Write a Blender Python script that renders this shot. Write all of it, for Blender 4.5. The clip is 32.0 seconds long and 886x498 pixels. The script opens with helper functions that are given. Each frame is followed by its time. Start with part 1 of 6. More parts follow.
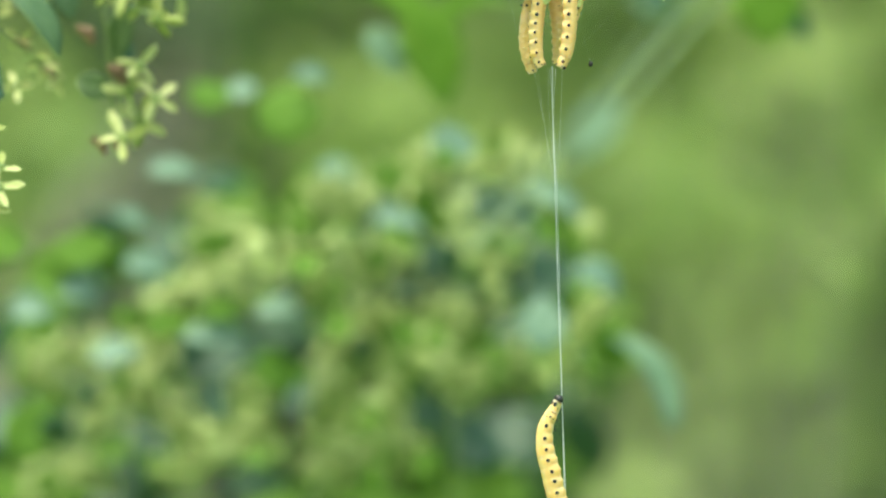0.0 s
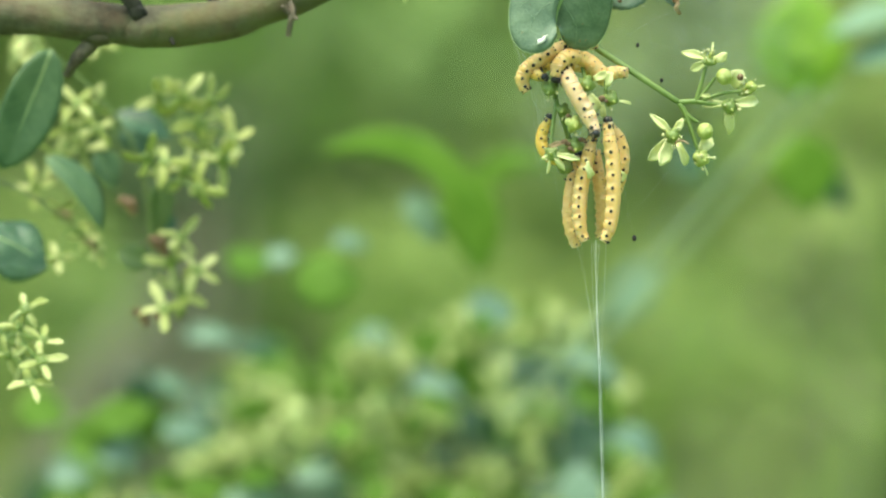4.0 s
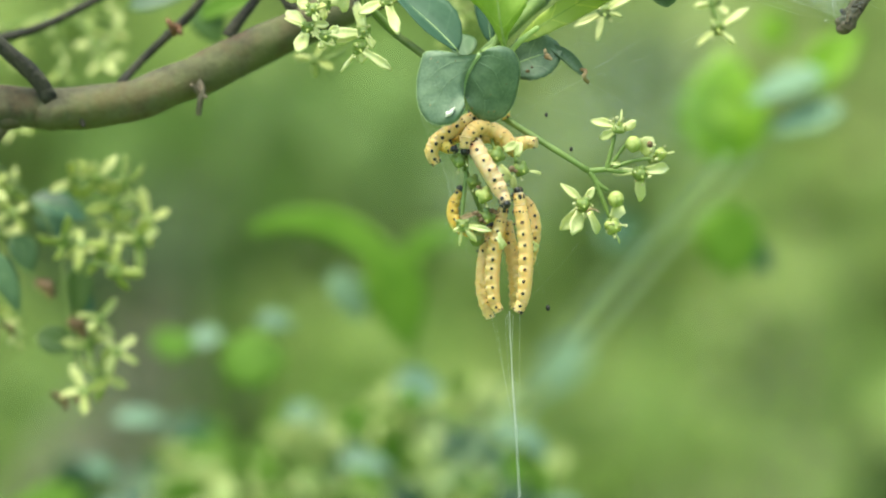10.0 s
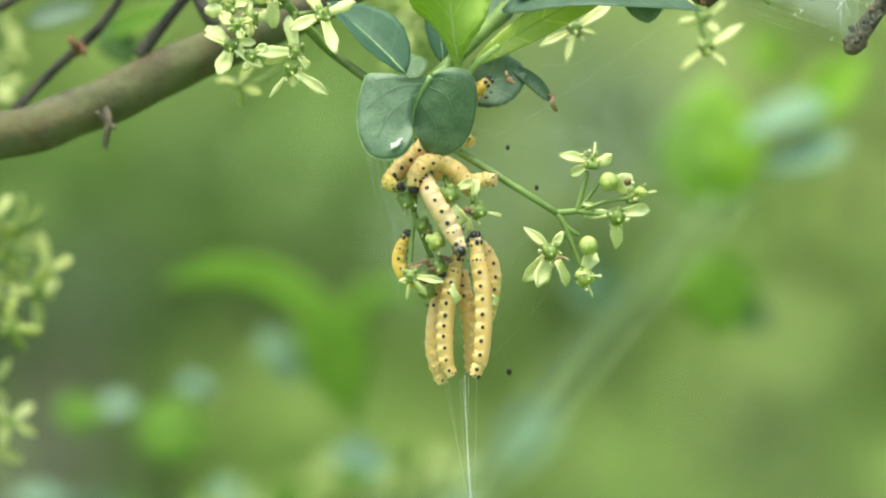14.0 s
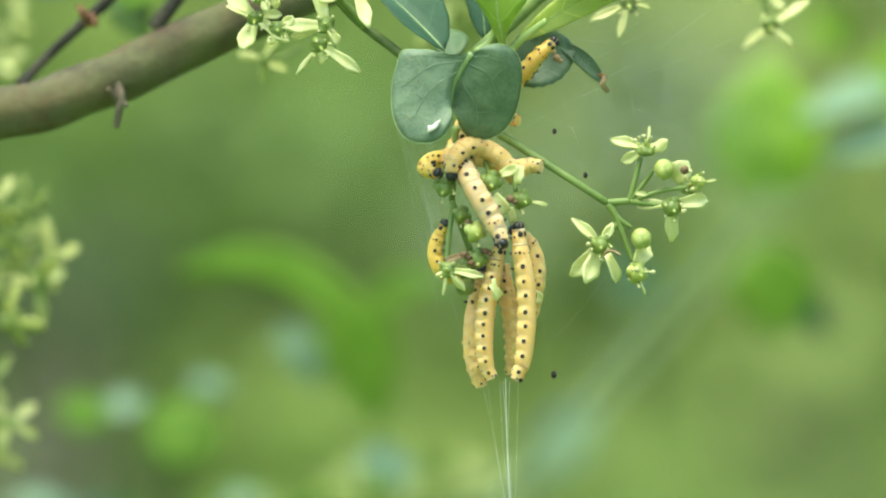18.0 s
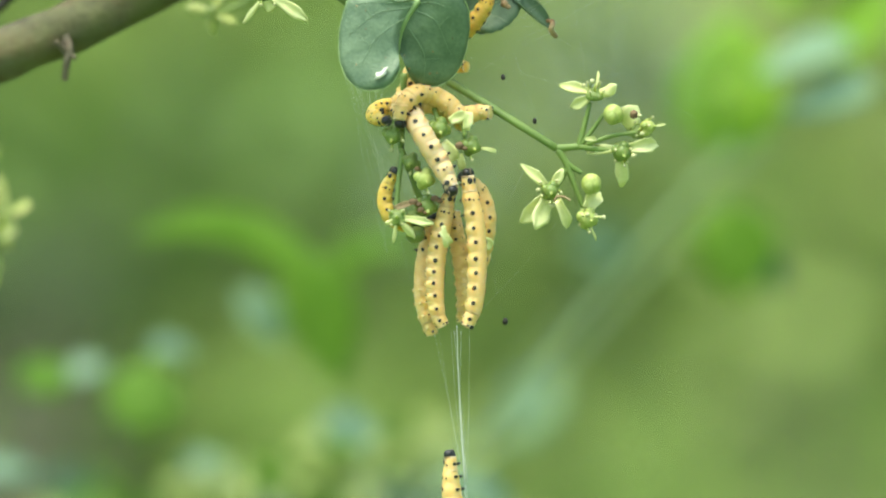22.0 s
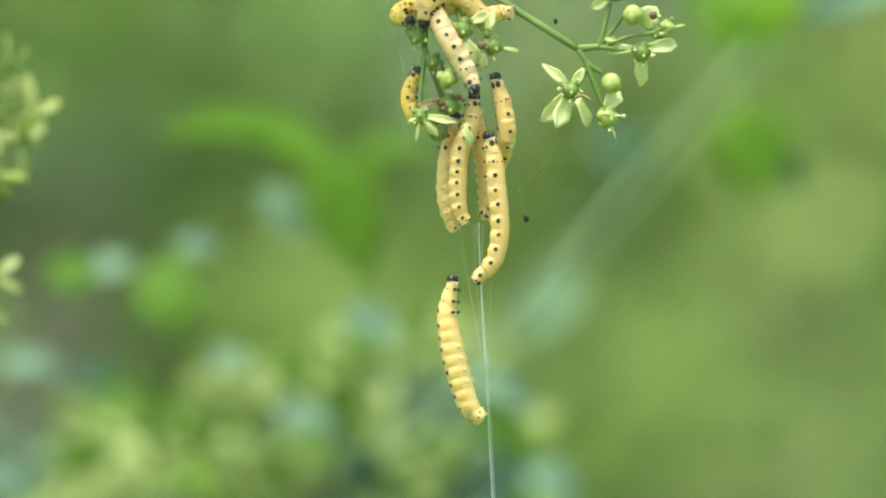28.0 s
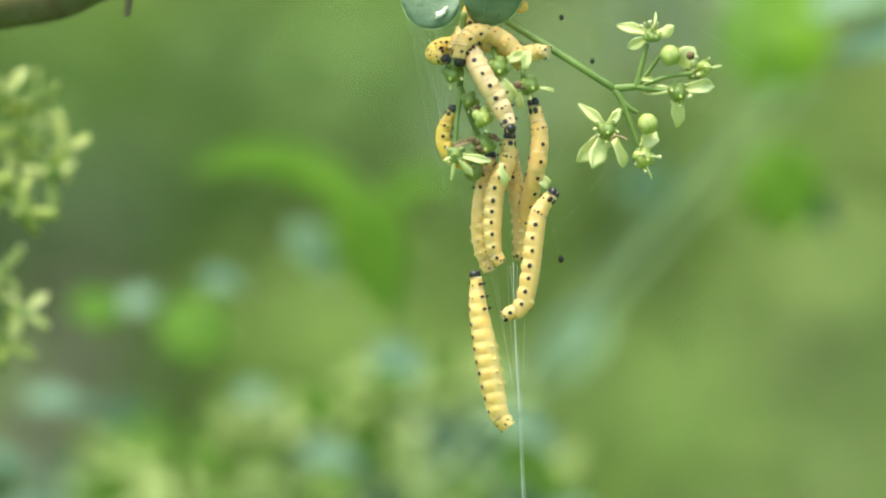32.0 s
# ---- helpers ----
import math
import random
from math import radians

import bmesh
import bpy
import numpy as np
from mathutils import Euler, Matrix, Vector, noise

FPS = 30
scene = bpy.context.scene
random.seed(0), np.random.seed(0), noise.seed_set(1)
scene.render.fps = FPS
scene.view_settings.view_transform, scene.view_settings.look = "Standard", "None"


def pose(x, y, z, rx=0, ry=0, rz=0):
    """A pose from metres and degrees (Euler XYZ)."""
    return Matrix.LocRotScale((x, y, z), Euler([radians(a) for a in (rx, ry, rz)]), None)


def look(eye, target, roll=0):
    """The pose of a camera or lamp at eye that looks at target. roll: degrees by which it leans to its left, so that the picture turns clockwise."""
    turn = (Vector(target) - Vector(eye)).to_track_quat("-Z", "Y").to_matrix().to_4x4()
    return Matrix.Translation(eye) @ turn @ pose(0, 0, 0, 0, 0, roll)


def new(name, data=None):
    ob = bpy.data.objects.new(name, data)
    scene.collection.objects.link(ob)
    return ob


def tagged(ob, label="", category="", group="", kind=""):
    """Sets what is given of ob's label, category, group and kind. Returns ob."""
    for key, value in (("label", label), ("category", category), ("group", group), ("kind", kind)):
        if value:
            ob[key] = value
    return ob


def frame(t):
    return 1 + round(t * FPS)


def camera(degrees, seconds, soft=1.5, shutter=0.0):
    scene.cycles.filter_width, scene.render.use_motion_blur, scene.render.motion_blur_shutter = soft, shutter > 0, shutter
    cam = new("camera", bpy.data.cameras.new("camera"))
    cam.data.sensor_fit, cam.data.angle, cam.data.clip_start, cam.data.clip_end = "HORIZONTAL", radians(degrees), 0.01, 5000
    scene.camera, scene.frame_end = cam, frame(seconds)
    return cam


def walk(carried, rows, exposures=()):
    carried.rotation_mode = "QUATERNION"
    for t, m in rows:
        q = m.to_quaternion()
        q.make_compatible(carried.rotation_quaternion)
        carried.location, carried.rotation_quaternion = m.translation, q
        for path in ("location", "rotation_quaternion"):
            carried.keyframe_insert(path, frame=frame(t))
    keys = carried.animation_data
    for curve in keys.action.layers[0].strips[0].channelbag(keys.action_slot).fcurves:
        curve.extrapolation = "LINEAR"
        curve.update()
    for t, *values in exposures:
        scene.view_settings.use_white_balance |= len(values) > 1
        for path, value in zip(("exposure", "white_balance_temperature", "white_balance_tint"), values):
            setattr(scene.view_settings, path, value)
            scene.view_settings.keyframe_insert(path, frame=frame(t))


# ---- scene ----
# A spindle shrub in a garden: one twig with a web, flowers and a bunch of small yellow caterpillars, seen from three metres through a long lens.
# The plan of the twig is drawn on a sheet: 11 units to the millimetre, x to the right, y down, (784, 441) on the height of 1.3 m;
# w is the depth behind the sheet in metres, and the sheet widens with it as seen from the standpoint.
UNIT = 11000.0
STAND = 3.0


def S(x, y, w=0.0):
    k = (1 + w / STAND) / UNIT
    return Vector(((x - 784) * k, w, 1.3 + (441 - y) * k))


# ---- camera ----
cam = camera(2.7220, 32.0, 2.1)
PATH = [
    (0.0, (-0.0037, -3.0000, 1.2809), (0.00475, 0.0, 1.25784), 0.29),
    (0.5, (-0.0074, -3.0000, 1.2802), (0.00517, 0.0, 1.26481), 0.43),
    (1.0, (-0.0112, -3.0000, 1.2766), (0.00380, 0.0, 1.26838), 0.53),
    (1.5, (-0.0133, -3.0006, 1.2741), (0.00182, 0.0, 1.27185), 0.53),
    (2.0, (-0.0134, -3.0006, 1.2742), (0.00105, 0.0, 1.27376), 0.44),
    (2.5, (-0.0130, -3.0006, 1.2783), (0.00046, 0.0, 1.27610), 0.39),
    (3.0, (-0.0142, -3.0006, 1.2875), (-0.00125, 0.0, 1.28036), 0.38),
    (3.5, (-0.0178, -3.0006, 1.2990), (-0.00341, 0.0, 1.28371), 0.36),
    (5.5, (-0.0072, -3.0006, 1.2953), (-0.00183, 0.0, 1.29719), 0.05),
    (6.0, (-0.0006, -3.0006, 1.2984), (-0.00002, 0.0, 1.30002), -0.04),
    (6.5, (0.0060, -3.0006, 1.2978), (0.00222, 0.0, 1.30092), -0.13),
    (7.0, (0.0117, -3.0006, 1.2944), (0.00621, 0.0, 1.30198), -0.28),
    (7.5, (0.0135, -3.0006, 1.2925), (0.01048, 0.0, 1.30141), -0.50),
    (8.0, (0.0115, -3.0006, 1.2930), (0.01101, 0.0, 1.30090), -0.65),
    (8.5, (0.0098, -3.0006, 1.2932), (0.01348, 0.0, 1.29736), -0.74),
    (9.0, (0.0096, -3.0006, 1.2932), (0.01568, 0.0, 1.29430), -0.89),
    (9.5, (0.0102, -3.0006, 1.2935), (0.01523, 0.0, 1.29395), -1.03),
    (10.0, (0.0111, -3.0006, 1.2934), (0.01167, 0.0, 1.29755), -1.15),
    (10.5, (0.0128, -3.0006, 1.2931), (0.01268, 0.0, 1.29979), -1.22),
    (11.0, (0.0164, -3.0006, 1.2936), (0.01691, 0.0, 1.30318), -1.22),
    (11.5, (0.0202, -3.0006, 1.2936), (0.02039, 0.0, 1.30571), -1.28),
    (12.0, (0.0213, -2.9903, 1.2926), (0.02211, 0.0, 1.30484), -1.38),
    (12.5, (0.0193, -2.8929, 1.2927), (0.02322, 0.0, 1.30287), -1.41),
    (13.0, (0.0163, -2.7787, 1.2931), (0.02091, 0.0, 1.30311), -1.30),
    (13.5, (0.0145, -2.6924, 1.2928), (0.01915, 0.0, 1.30391), -1.11),
    (14.0, (0.0142, -2.5875, 1.2920), (0.01949, 0.0, 1.30490), -1.05),
    (14.5, (0.0149, -2.4973, 1.2901), (0.01981, 0.0, 1.30624), -1.21),
    (16.5, (0.0153, -2.3672, 1.2829), (0.01427, 0.0, 1.30098), -0.84),
    (17.0, (0.0137, -2.3702, 1.2886), (0.01754, 0.0, 1.30395), -0.73),
    (17.5, (0.0096, -2.3765, 1.2933), (0.01474, 0.0, 1.30521), -0.60),
    (18.0, (0.0060, -2.3820, 1.2949), (0.01435, 0.0, 1.30390), -0.51),
    (18.5, (0.0040, -2.3853, 1.2939), (0.01331, 0.0, 1.30192), -0.47),
    (19.0, (0.0044, -2.3861, 1.2919), (0.01174, 0.0, 1.30272), -0.57),
    (19.5, (0.0085, -2.3843, 1.2887), (0.01366, 0.0, 1.30292), -0.90),
    (20.0, (0.0138, -2.3808, 1.2847), (0.01737, 0.0, 1.30057), -1.18),
    (20.5, (0.0171, -2.3771, 1.2811), (0.01861, 0.0, 1.29982), -1.26),
    (21.0, (0.0186, -2.3745, 1.2783), (0.01915, 0.0, 1.29845), -1.24),
    (21.5, (0.0194, -2.3735, 1.2765), (0.01926, 0.0, 1.29799), -1.18),
    (22.0, (0.0209, -2.3744, 1.2756), (0.02063, 0.0, 1.29712), -1.17),
    (22.5, (0.0224, -2.3769, 1.2760), (0.02168, 0.0, 1.29780), -1.15),
    (23.0, (0.0231, -2.3804, 1.2777), (0.01987, 0.0, 1.29985), -1.15),
    (23.5, (0.0236, -2.3846, 1.2791), (0.01935, 0.0, 1.30015), -1.10),
    (24.0, (0.0244, -2.3898, 1.2788), (0.01910, 0.0, 1.30036), -1.07),
    (24.5, (0.0261, -2.3965, 1.2765), (0.01912, 0.0, 1.29891), -1.11),
    (26.5, (0.0118, -2.4169, 1.2870), (0.01533, 0.0, 1.29421), -0.84),
    (27.0, (0.0163, -2.4183, 1.2805), (0.01663, 0.0, 1.29089), -0.96),
    (27.5, (0.0188, -2.4179, 1.2751), (0.01681, 0.0, 1.28486), -1.07),
    (28.0, (0.0191, -2.4151, 1.2732), (0.01749, 0.0, 1.28397), -1.07),
    (28.5, (0.0178, -2.4108, 1.2745), (0.01610, 0.0, 1.28577), -0.93),
    (29.0, (0.0170, -2.4073, 1.2771), (0.01448, 0.0, 1.28794), -0.72),
    (29.5, (0.0174, -2.4059, 1.2794), (0.01495, 0.0, 1.29160), -0.63),
    (30.0, (0.0183, -2.4060, 1.2799), (0.01602, 0.0, 1.29327), -0.66),
    (30.5, (0.0184, -2.4060, 1.2789), (0.01517, 0.0, 1.29329), -0.70),
    (31.0, (0.0168, -2.4051, 1.2773), (0.01555, 0.0, 1.29150), -0.67),
    (31.5, (0.0139, -2.4031, 1.2761), (0.01474, 0.0, 1.29021), -0.57),
    (32.0, (0.0095, -2.4003, 1.2768), (0.01317, 0.0, 1.28918), -0.58),
]
walk(cam, [(t, look(eye, aim, roll)) for t, eye, aim, roll in PATH], [(0.0, 1.57, 6900, -5), (3.0, 1.55, 6900, -5), (6.0, 1.50, 6900, -5), (32.0, 1.49, 6900, -5)])
focus = new("focus_mark")
focus.location = (0.02, -0.001, 1.3)
cam.data.dof.use_dof = True
cam.data.dof.focus_object = focus
cam.data.dof.aperture_fstop = 12.5

# ---- world, sun, exposure ----
world = bpy.data.worlds.new("sky")
scene.world = world
world.use_nodes = True
wn = world.node_tree.nodes
sky = wn.new("ShaderNodeTexSky")
sky.sky_type = "NISHITA"
sky.sun_disc = False
sky.sun_elevation, sky.sun_rotation = radians(70), radians(209)
sky.air_density, sky.dust_density = 1.3, 2.0
world.node_tree.links.new(sky.outputs[0], wn["Background"].inputs[0])
wn["Background"].inputs[1].default_value = 0.12
sun_data = bpy.data.lights.new("sun", "SUN")
sun_data.energy, sun_data.angle, sun_data.color = 2.0, radians(40), (1.0, 0.95, 0.86)
sun = new("sun", sun_data)
sun.matrix_world = look((0, 0, 0), (0.18, 0.32, -1.0))


# ---- materials ----
def mat(name, dark, light, scale=400.0, rough=0.5, bump=0.3, thin=0.0, wax=0.0, veins=0.0, island=0.0, dist=0.0004, spec=0.5, obrand=0.0):
    """A mottled surface: two colours mixed by noise at two scales, fine relief; thin lets light through, wax scatters it inside, veins draws a leaf's side veins."""
    m = bpy.data.materials.new(name)
    m.use_nodes = True
    nt = m.node_tree
    N, L = nt.nodes, nt.links
    b = N["Principled BSDF"]
    co = N.new("ShaderNodeTexCoord")
    n1 = N.new("ShaderNodeTexNoise")
    n1.inputs["Scale"].default_value, n1.inputs["Detail"].default_value = scale, 5
    n2 = N.new("ShaderNodeTexNoise")
    n2.inputs["Scale"].default_value, n2.inputs["Detail"].default_value = scale * 6, 3
    L.new(co.outputs["Object"], n1.inputs["Vector"])
    L.new(co.outputs["Object"], n2.inputs["Vector"])
    mix = N.new("ShaderNodeMath")
    mix.operation = "MULTIPLY_ADD"
    mix.inputs[1].default_value, mix.inputs[2].default_value = 0.35, -0.18
    L.new(n2.outputs[0], mix.inputs[0])
    add = N.new("ShaderNodeMath")
    add.operation = "ADD"
    L.new(n1.outputs[0], add.inputs[0])
    L.new(mix.outputs[0], add.inputs[1])
    last = add
    for node, socket, amount in ((("ShaderNodeNewGeometry", "Random Per Island", island), ("ShaderNodeObjectInfo", "Random", obrand))):
        if amount:
            r = N.new(node)
            ra = N.new("ShaderNodeMath")
            ra.operation = "MULTIPLY_ADD"
            ra.inputs[1].default_value, ra.inputs[2].default_value = amount, -amount / 2
            L.new(r.outputs[socket], ra.inputs[0])
            a2 = N.new("ShaderNodeMath")
            a2.operation = "ADD"
            L.new(last.outputs[0], a2.inputs[0])
            L.new(ra.outputs[0], a2.inputs[1])
            last = a2
    ramp = N.new("ShaderNodeValToRGB")
    ramp.color_ramp.elements[0].position, ramp.color_ramp.elements[1].position = 0.3, 0.72
    ramp.color_ramp.elements[0].color, ramp.color_ramp.elements[1].color = (*dark, 1), (*light, 1)
    L.new(last.outputs[0], ramp.inputs[0])
    colour = ramp.outputs[0]
    height = add.outputs[0]
    if veins:
        sep = N.new("ShaderNodeSeparateXYZ")
        L.new(co.outputs["Object"], sep.inputs[0])
        ab = N.new("ShaderNodeMath")
        ab.operation = "ABSOLUTE"
        L.new(sep.outputs["Y"], ab.inputs[0])
        sk = N.new("ShaderNodeMath")
        sk.operation = "MULTIPLY_ADD"
        sk.inputs[1].default_value = -0.9
        L.new(ab.outputs[0], sk.inputs[0])
        L.new(sep.outputs["X"], sk.inputs[2])
        wob = N.new("ShaderNodeMath")
        wob.operation = "MULTIPLY_ADD"
        wob.inputs[1].default_value = 0.0022
        L.new(n1.outputs[0], wob.inputs[0])
        L.new(sk.outputs[0], wob.inputs[2])
        pp = N.new("ShaderNodeMath")
        pp.operation = "PINGPONG"
        pp.inputs[1].default_value = 0.0023
        L.new(wob.outputs[0], pp.inputs[0])
        lt = N.new("ShaderNodeMapRange")
        lt.inputs["From Min"].default_value, lt.inputs["From Max"].default_value = 0.0, 0.00022
        lt.inputs["To Min"].default_value, lt.inputs["To Max"].default_value = veins, 0.0
        L.new(pp.outputs[0], lt.inputs["Value"])
        mc = N.new("ShaderNodeMix")
        mc.data_type = "RGBA"
        mc.inputs["B"].default_value = (light[0] * 2.2 + 0.06, light[1] * 1.7 + 0.08, light[2] * 1.8 + 0.05, 1)
        L.new(lt.outputs[0], mc.inputs["Factor"])
        L.new(colour, mc.inputs["A"])
        colour = mc.outputs["Result"]
    L.new(colour, b.inputs["Base Color"])
    b.inputs["Roughness"].default_value = rough
    b.inputs["Specular IOR Level"].default_value = spec
    if wax:
        b.inputs["Subsurface Weight"].default_value = wax
        b.inputs["Subsurface Radius"].default_value = (1.0, 0.72, 0.35)
        b.inputs["Subsurface Scale"].default_value = 0.0012
    if bump:
        bp = N.new("ShaderNodeBump")
        bp.inputs["Strength"].default_value, bp.inputs["Distance"].default_value = bump, dist
        L.new(height, bp.inputs["Height"])
        L.new(bp.outputs[0], b.inputs["Normal"])
    if thin:
        tr = N.new("ShaderNodeBsdfTranslucent")
        L.new(colour, tr.inputs["Color"])
        ms = N.new("ShaderNodeMixShader")
        ms.inputs[0].default_value = thin
        L.new(b.outputs[0], ms.inputs[1])
        L.new(tr.outputs[0], ms.inputs[2])
        L.new(ms.outputs[0], N["Material Output"].inputs[0])
    return m


def overgrown(m, colour, scale, amount):
    """Adds patches of a further colour, such as moss, to a mottled surface."""
    N, L = m.node_tree.nodes, m.node_tree.links
    b = N["Principled BSDF"]
    co = N.new("ShaderNodeTexCoord")
    n = N.new("ShaderNodeTexNoise")
    n.inputs["Scale"].default_value, n.inputs["Detail"].default_value, n.inputs["Roughness"].default_value = scale, 6, 0.65
    L.new(co.outputs["Object"], n.inputs["Vector"])
    r = N.new("ShaderNodeMapRange")
    r.inputs["From Min"].default_value, r.inputs["From Max"].default_value = 0.46, 0.62
    r.inputs["To Min"].default_value, r.inputs["To Max"].default_value = 0.0, amount
    L.new(n.outputs[0], r.inputs["Value"])
    x = N.new("ShaderNodeMix")
    x.data_type = "RGBA"
    x.inputs["B"].default_value = (*colour, 1)
    L.new(r.outputs[0], x.inputs["Factor"])
    L.new(b.inputs["Base Color"].links[0].from_socket, x.inputs["A"])
    L.new(x.outputs["Result"], b.inputs["Base Color"])
    return m


M_LEAF = mat("dark_leaf", (0.080, 0.136, 0.074), (0.170, 0.245, 0.143), 420, 0.5, 0.5, 0.08, spec=0.5)
M_VEIN = mat("leaf_vein", (0.14, 0.22, 0.12), (0.20, 0.29, 0.17), 500, 0.5, 0.1)
M_YRIB = mat("young_leaf_rib", (0.38, 0.52, 0.13), (0.50, 0.62, 0.22), 500, 0.45, 0.1, 0.2)
M_LEAFR = mat("deep_leaf", (0.032, 0.085, 0.048), (0.062, 0.130, 0.075), 160, 0.58, 0.35, 0.08, veins=0.12, spec=0.28)
# the pale base colour holds the glancing reflection of the sky
M_SHEENLEAF = mat("painted_sheen_leaf", (0.125, 0.215, 0.13), (0.20, 0.305, 0.19), 160, 0.40, 0.4, 0.6, veins=0.12)
M_YOUNG = mat("young_leaf", (0.36, 0.52, 0.07), (0.50, 0.66, 0.14), 160, 0.45, 0.5, 0.5, veins=0.2)
M_UNDER = mat("young_leaf_underside", (0.58, 0.67, 0.20), (0.70, 0.77, 0.32), 160, 0.55, 0.3, 0.7, veins=0.3)
M_BRIGHT = mat("bright_leaf", (0.24, 0.44, 0.02), (0.34, 0.56, 0.05), 90, 0.5, 0.2, 0.5)
# mint base colour paints the sky's reflection on glossy leaves
M_MINT = mat("painted_sheen_mint_leaf", (0.13, 0.225, 0.125), (0.19, 0.29, 0.18), 90, 0.65, 0.2, 0.1, spec=0.3)
M_HAZEL = mat("pale_stem", (0.20, 0.29, 0.16), (0.30, 0.39, 0.23), 90, 0.6, 0.2)
M_VIVID = mat("vivid_leaf", (0.115, 0.245, 0.022), (0.195, 0.345, 0.045), 90, 0.6, 0.2, 0.35, spec=0.15)
M_WILT = mat("wilted_leaf", (0.055, 0.10, 0.058), (0.125, 0.19, 0.105), 300, 0.55, 0.6, 0.05, veins=0.2)
M_RIB = mat("leaf_rib", (0.25, 0.36, 0.14), (0.36, 0.48, 0.21), 500, 0.45, 0.1, 0.1)
M_DRY = mat("dry_edge", (0.22, 0.12, 0.05), (0.62, 0.48, 0.28), 500, 0.7, 0.5, 0.2)
M_SCAR = mat("pale_scar", (0.62, 0.60, 0.48), (0.85, 0.84, 0.74), 900, 0.7, 0.5)
M_PETAL = mat("petal", (0.66, 0.68, 0.26), (0.86, 0.86, 0.47), 350, 0.6, 0.2, 0.22)
M_SOFTPETAL = mat("faded_petal", (0.38, 0.44, 0.11), (0.76, 0.77, 0.36), 200, 0.6, 0.2, 0.3, obrand=0.45)
M_DISC = mat("flower_disc", (0.14, 0.21, 0.04), (0.28, 0.36, 0.09), 900, 0.38, 0.3, 0.1, wax=0.2)
M_OLIVEOVARY = mat("olive_ovary", (0.10, 0.14, 0.03), (0.20, 0.24, 0.06), 700, 0.4, 0.3)
M_BUD = mat("flower_bud", (0.36, 0.43, 0.09), (0.55, 0.60, 0.20), 420, 0.45, 0.2, 0.15, wax=0.2)
M_STALK = mat("green_stalk", (0.125, 0.20, 0.04), (0.215, 0.305, 0.075), 300, 0.5, 0.2, 0.1)
M_STEMDARK = mat("dark_green_stem", (0.075, 0.115, 0.03), (0.13, 0.18, 0.05), 500, 0.45, 0.2)
M_ANTHER = mat("anther", (0.46, 0.45, 0.20), (0.66, 0.63, 0.36), 1500, 0.6, 0.3)
M_BROWNED = mat("browned_petal", (0.075, 0.042, 0.022), (0.24, 0.15, 0.07), 900, 0.7, 0.5)
M_RUST = mat("rust_brown_scale", (0.10, 0.04, 0.02), (0.28, 0.13, 0.06), 600, 0.8, 0.8)
M_BARK = overgrown(overgrown(mat("bark", (0.033, 0.030, 0.013), (0.153, 0.143, 0.078), 110, 0.85, 0.55, dist=0.0014), (0.085, 0.095, 0.024), 55, 0.85), (0.10, 0.045, 0.02), 190, 0.35)
M_TWIG = mat("dark_twig", (0.013, 0.012, 0.008), (0.055, 0.050, 0.030), 260, 0.8, 1.0, dist=0.0012)
M_SILKTWIG = overgrown(mat("webbed_twig", (0.042, 0.034, 0.020), (0.17, 0.145, 0.095), 240, 0.85, 0.9, dist=0.0010), (0.11, 0.05, 0.03), 200, 0.3)
M_SILK = mat("silk", (0.70, 0.74, 0.70), (0.86, 0.88, 0.84), 900, 0.4, 0.0, 0.4)
M_FRASS = mat("frass", (0.008, 0.008, 0.006), (0.03, 0.025, 0.018), 2500, 0.7, 0.6)
M_HEAD = mat("black_head", (0.006, 0.006, 0.007), (0.02, 0.019, 0.018), 1500, 0.28, 0.2)
M_MOUTH = mat("pale_mouthparts", (0.20, 0.14, 0.07), (0.42, 0.33, 0.20), 1500, 0.5, 0.2)
M_SPOT = mat("black_spot", (0.006, 0.006, 0.006), (0.022, 0.02, 0.017), 2500, 0.45, 0.2)
M_CREAM = mat("cream_skin", (0.69, 0.425, 0.14), (0.81, 0.55, 0.225), 500, 0.5, 0.2, wax=0.8)
M_YELLOW = mat("yellow_skin", (0.68, 0.43, 0.075), (0.79, 0.54, 0.13), 500, 0.5, 0.2, wax=0.8)
M_CLIMBER = mat("plump_skin", (0.75, 0.475, 0.15), (0.855, 0.595, 0.24), 500, 0.5, 0.2, wax=0.8)
M_ORANGE = mat("orange_skin", (0.60, 0.34, 0.055), (0.74, 0.46, 0.10), 500, 0.5, 0.2, wax=0.8)
M_PALE = mat("pale_skin", (0.67, 0.435, 0.215), (0.78, 0.56, 0.315), 500, 0.5, 0.2, wax=0.8)
M_BACKLEAF = mat("shrub_leaf", (0.09, 0.195, 0.02), (0.17, 0.305, 0.045), 120, 0.6, 0.2, 0.35, obrand=0.3, spec=0.15)
# for dark leaves, and for shaded gaps painted as leaves inside the shrub
M_BACKDARK = mat("shrub_leaf_dark_and_gaps", (0.02, 0.058, 0.024), (0.045, 0.105, 0.045), 120, 0.38, 0.2, 0.05, obrand=0.3, spec=0.4)
# sky reflection on the shrub's leaves, put into a paler base colour
M_BACKSHEEN = mat("shrub_leaf_painted_sheen", (0.115, 0.20, 0.125), (0.20, 0.30, 0.20), 120, 0.5, 0.1, 0.05, obrand=0.3, spec=0.35)
M_SIDELEAF = mat("side_leaf", (0.058, 0.12, 0.05), (0.105, 0.18, 0.08), 180, 0.5, 0.3, 0.1, veins=0.12, spec=0.35)
M_WETLEAF = mat("wet_leaf", (0.035, 0.085, 0.035), (0.085, 0.16, 0.07), 260, 0.22, 0.9, 0.05, dist=0.0012)
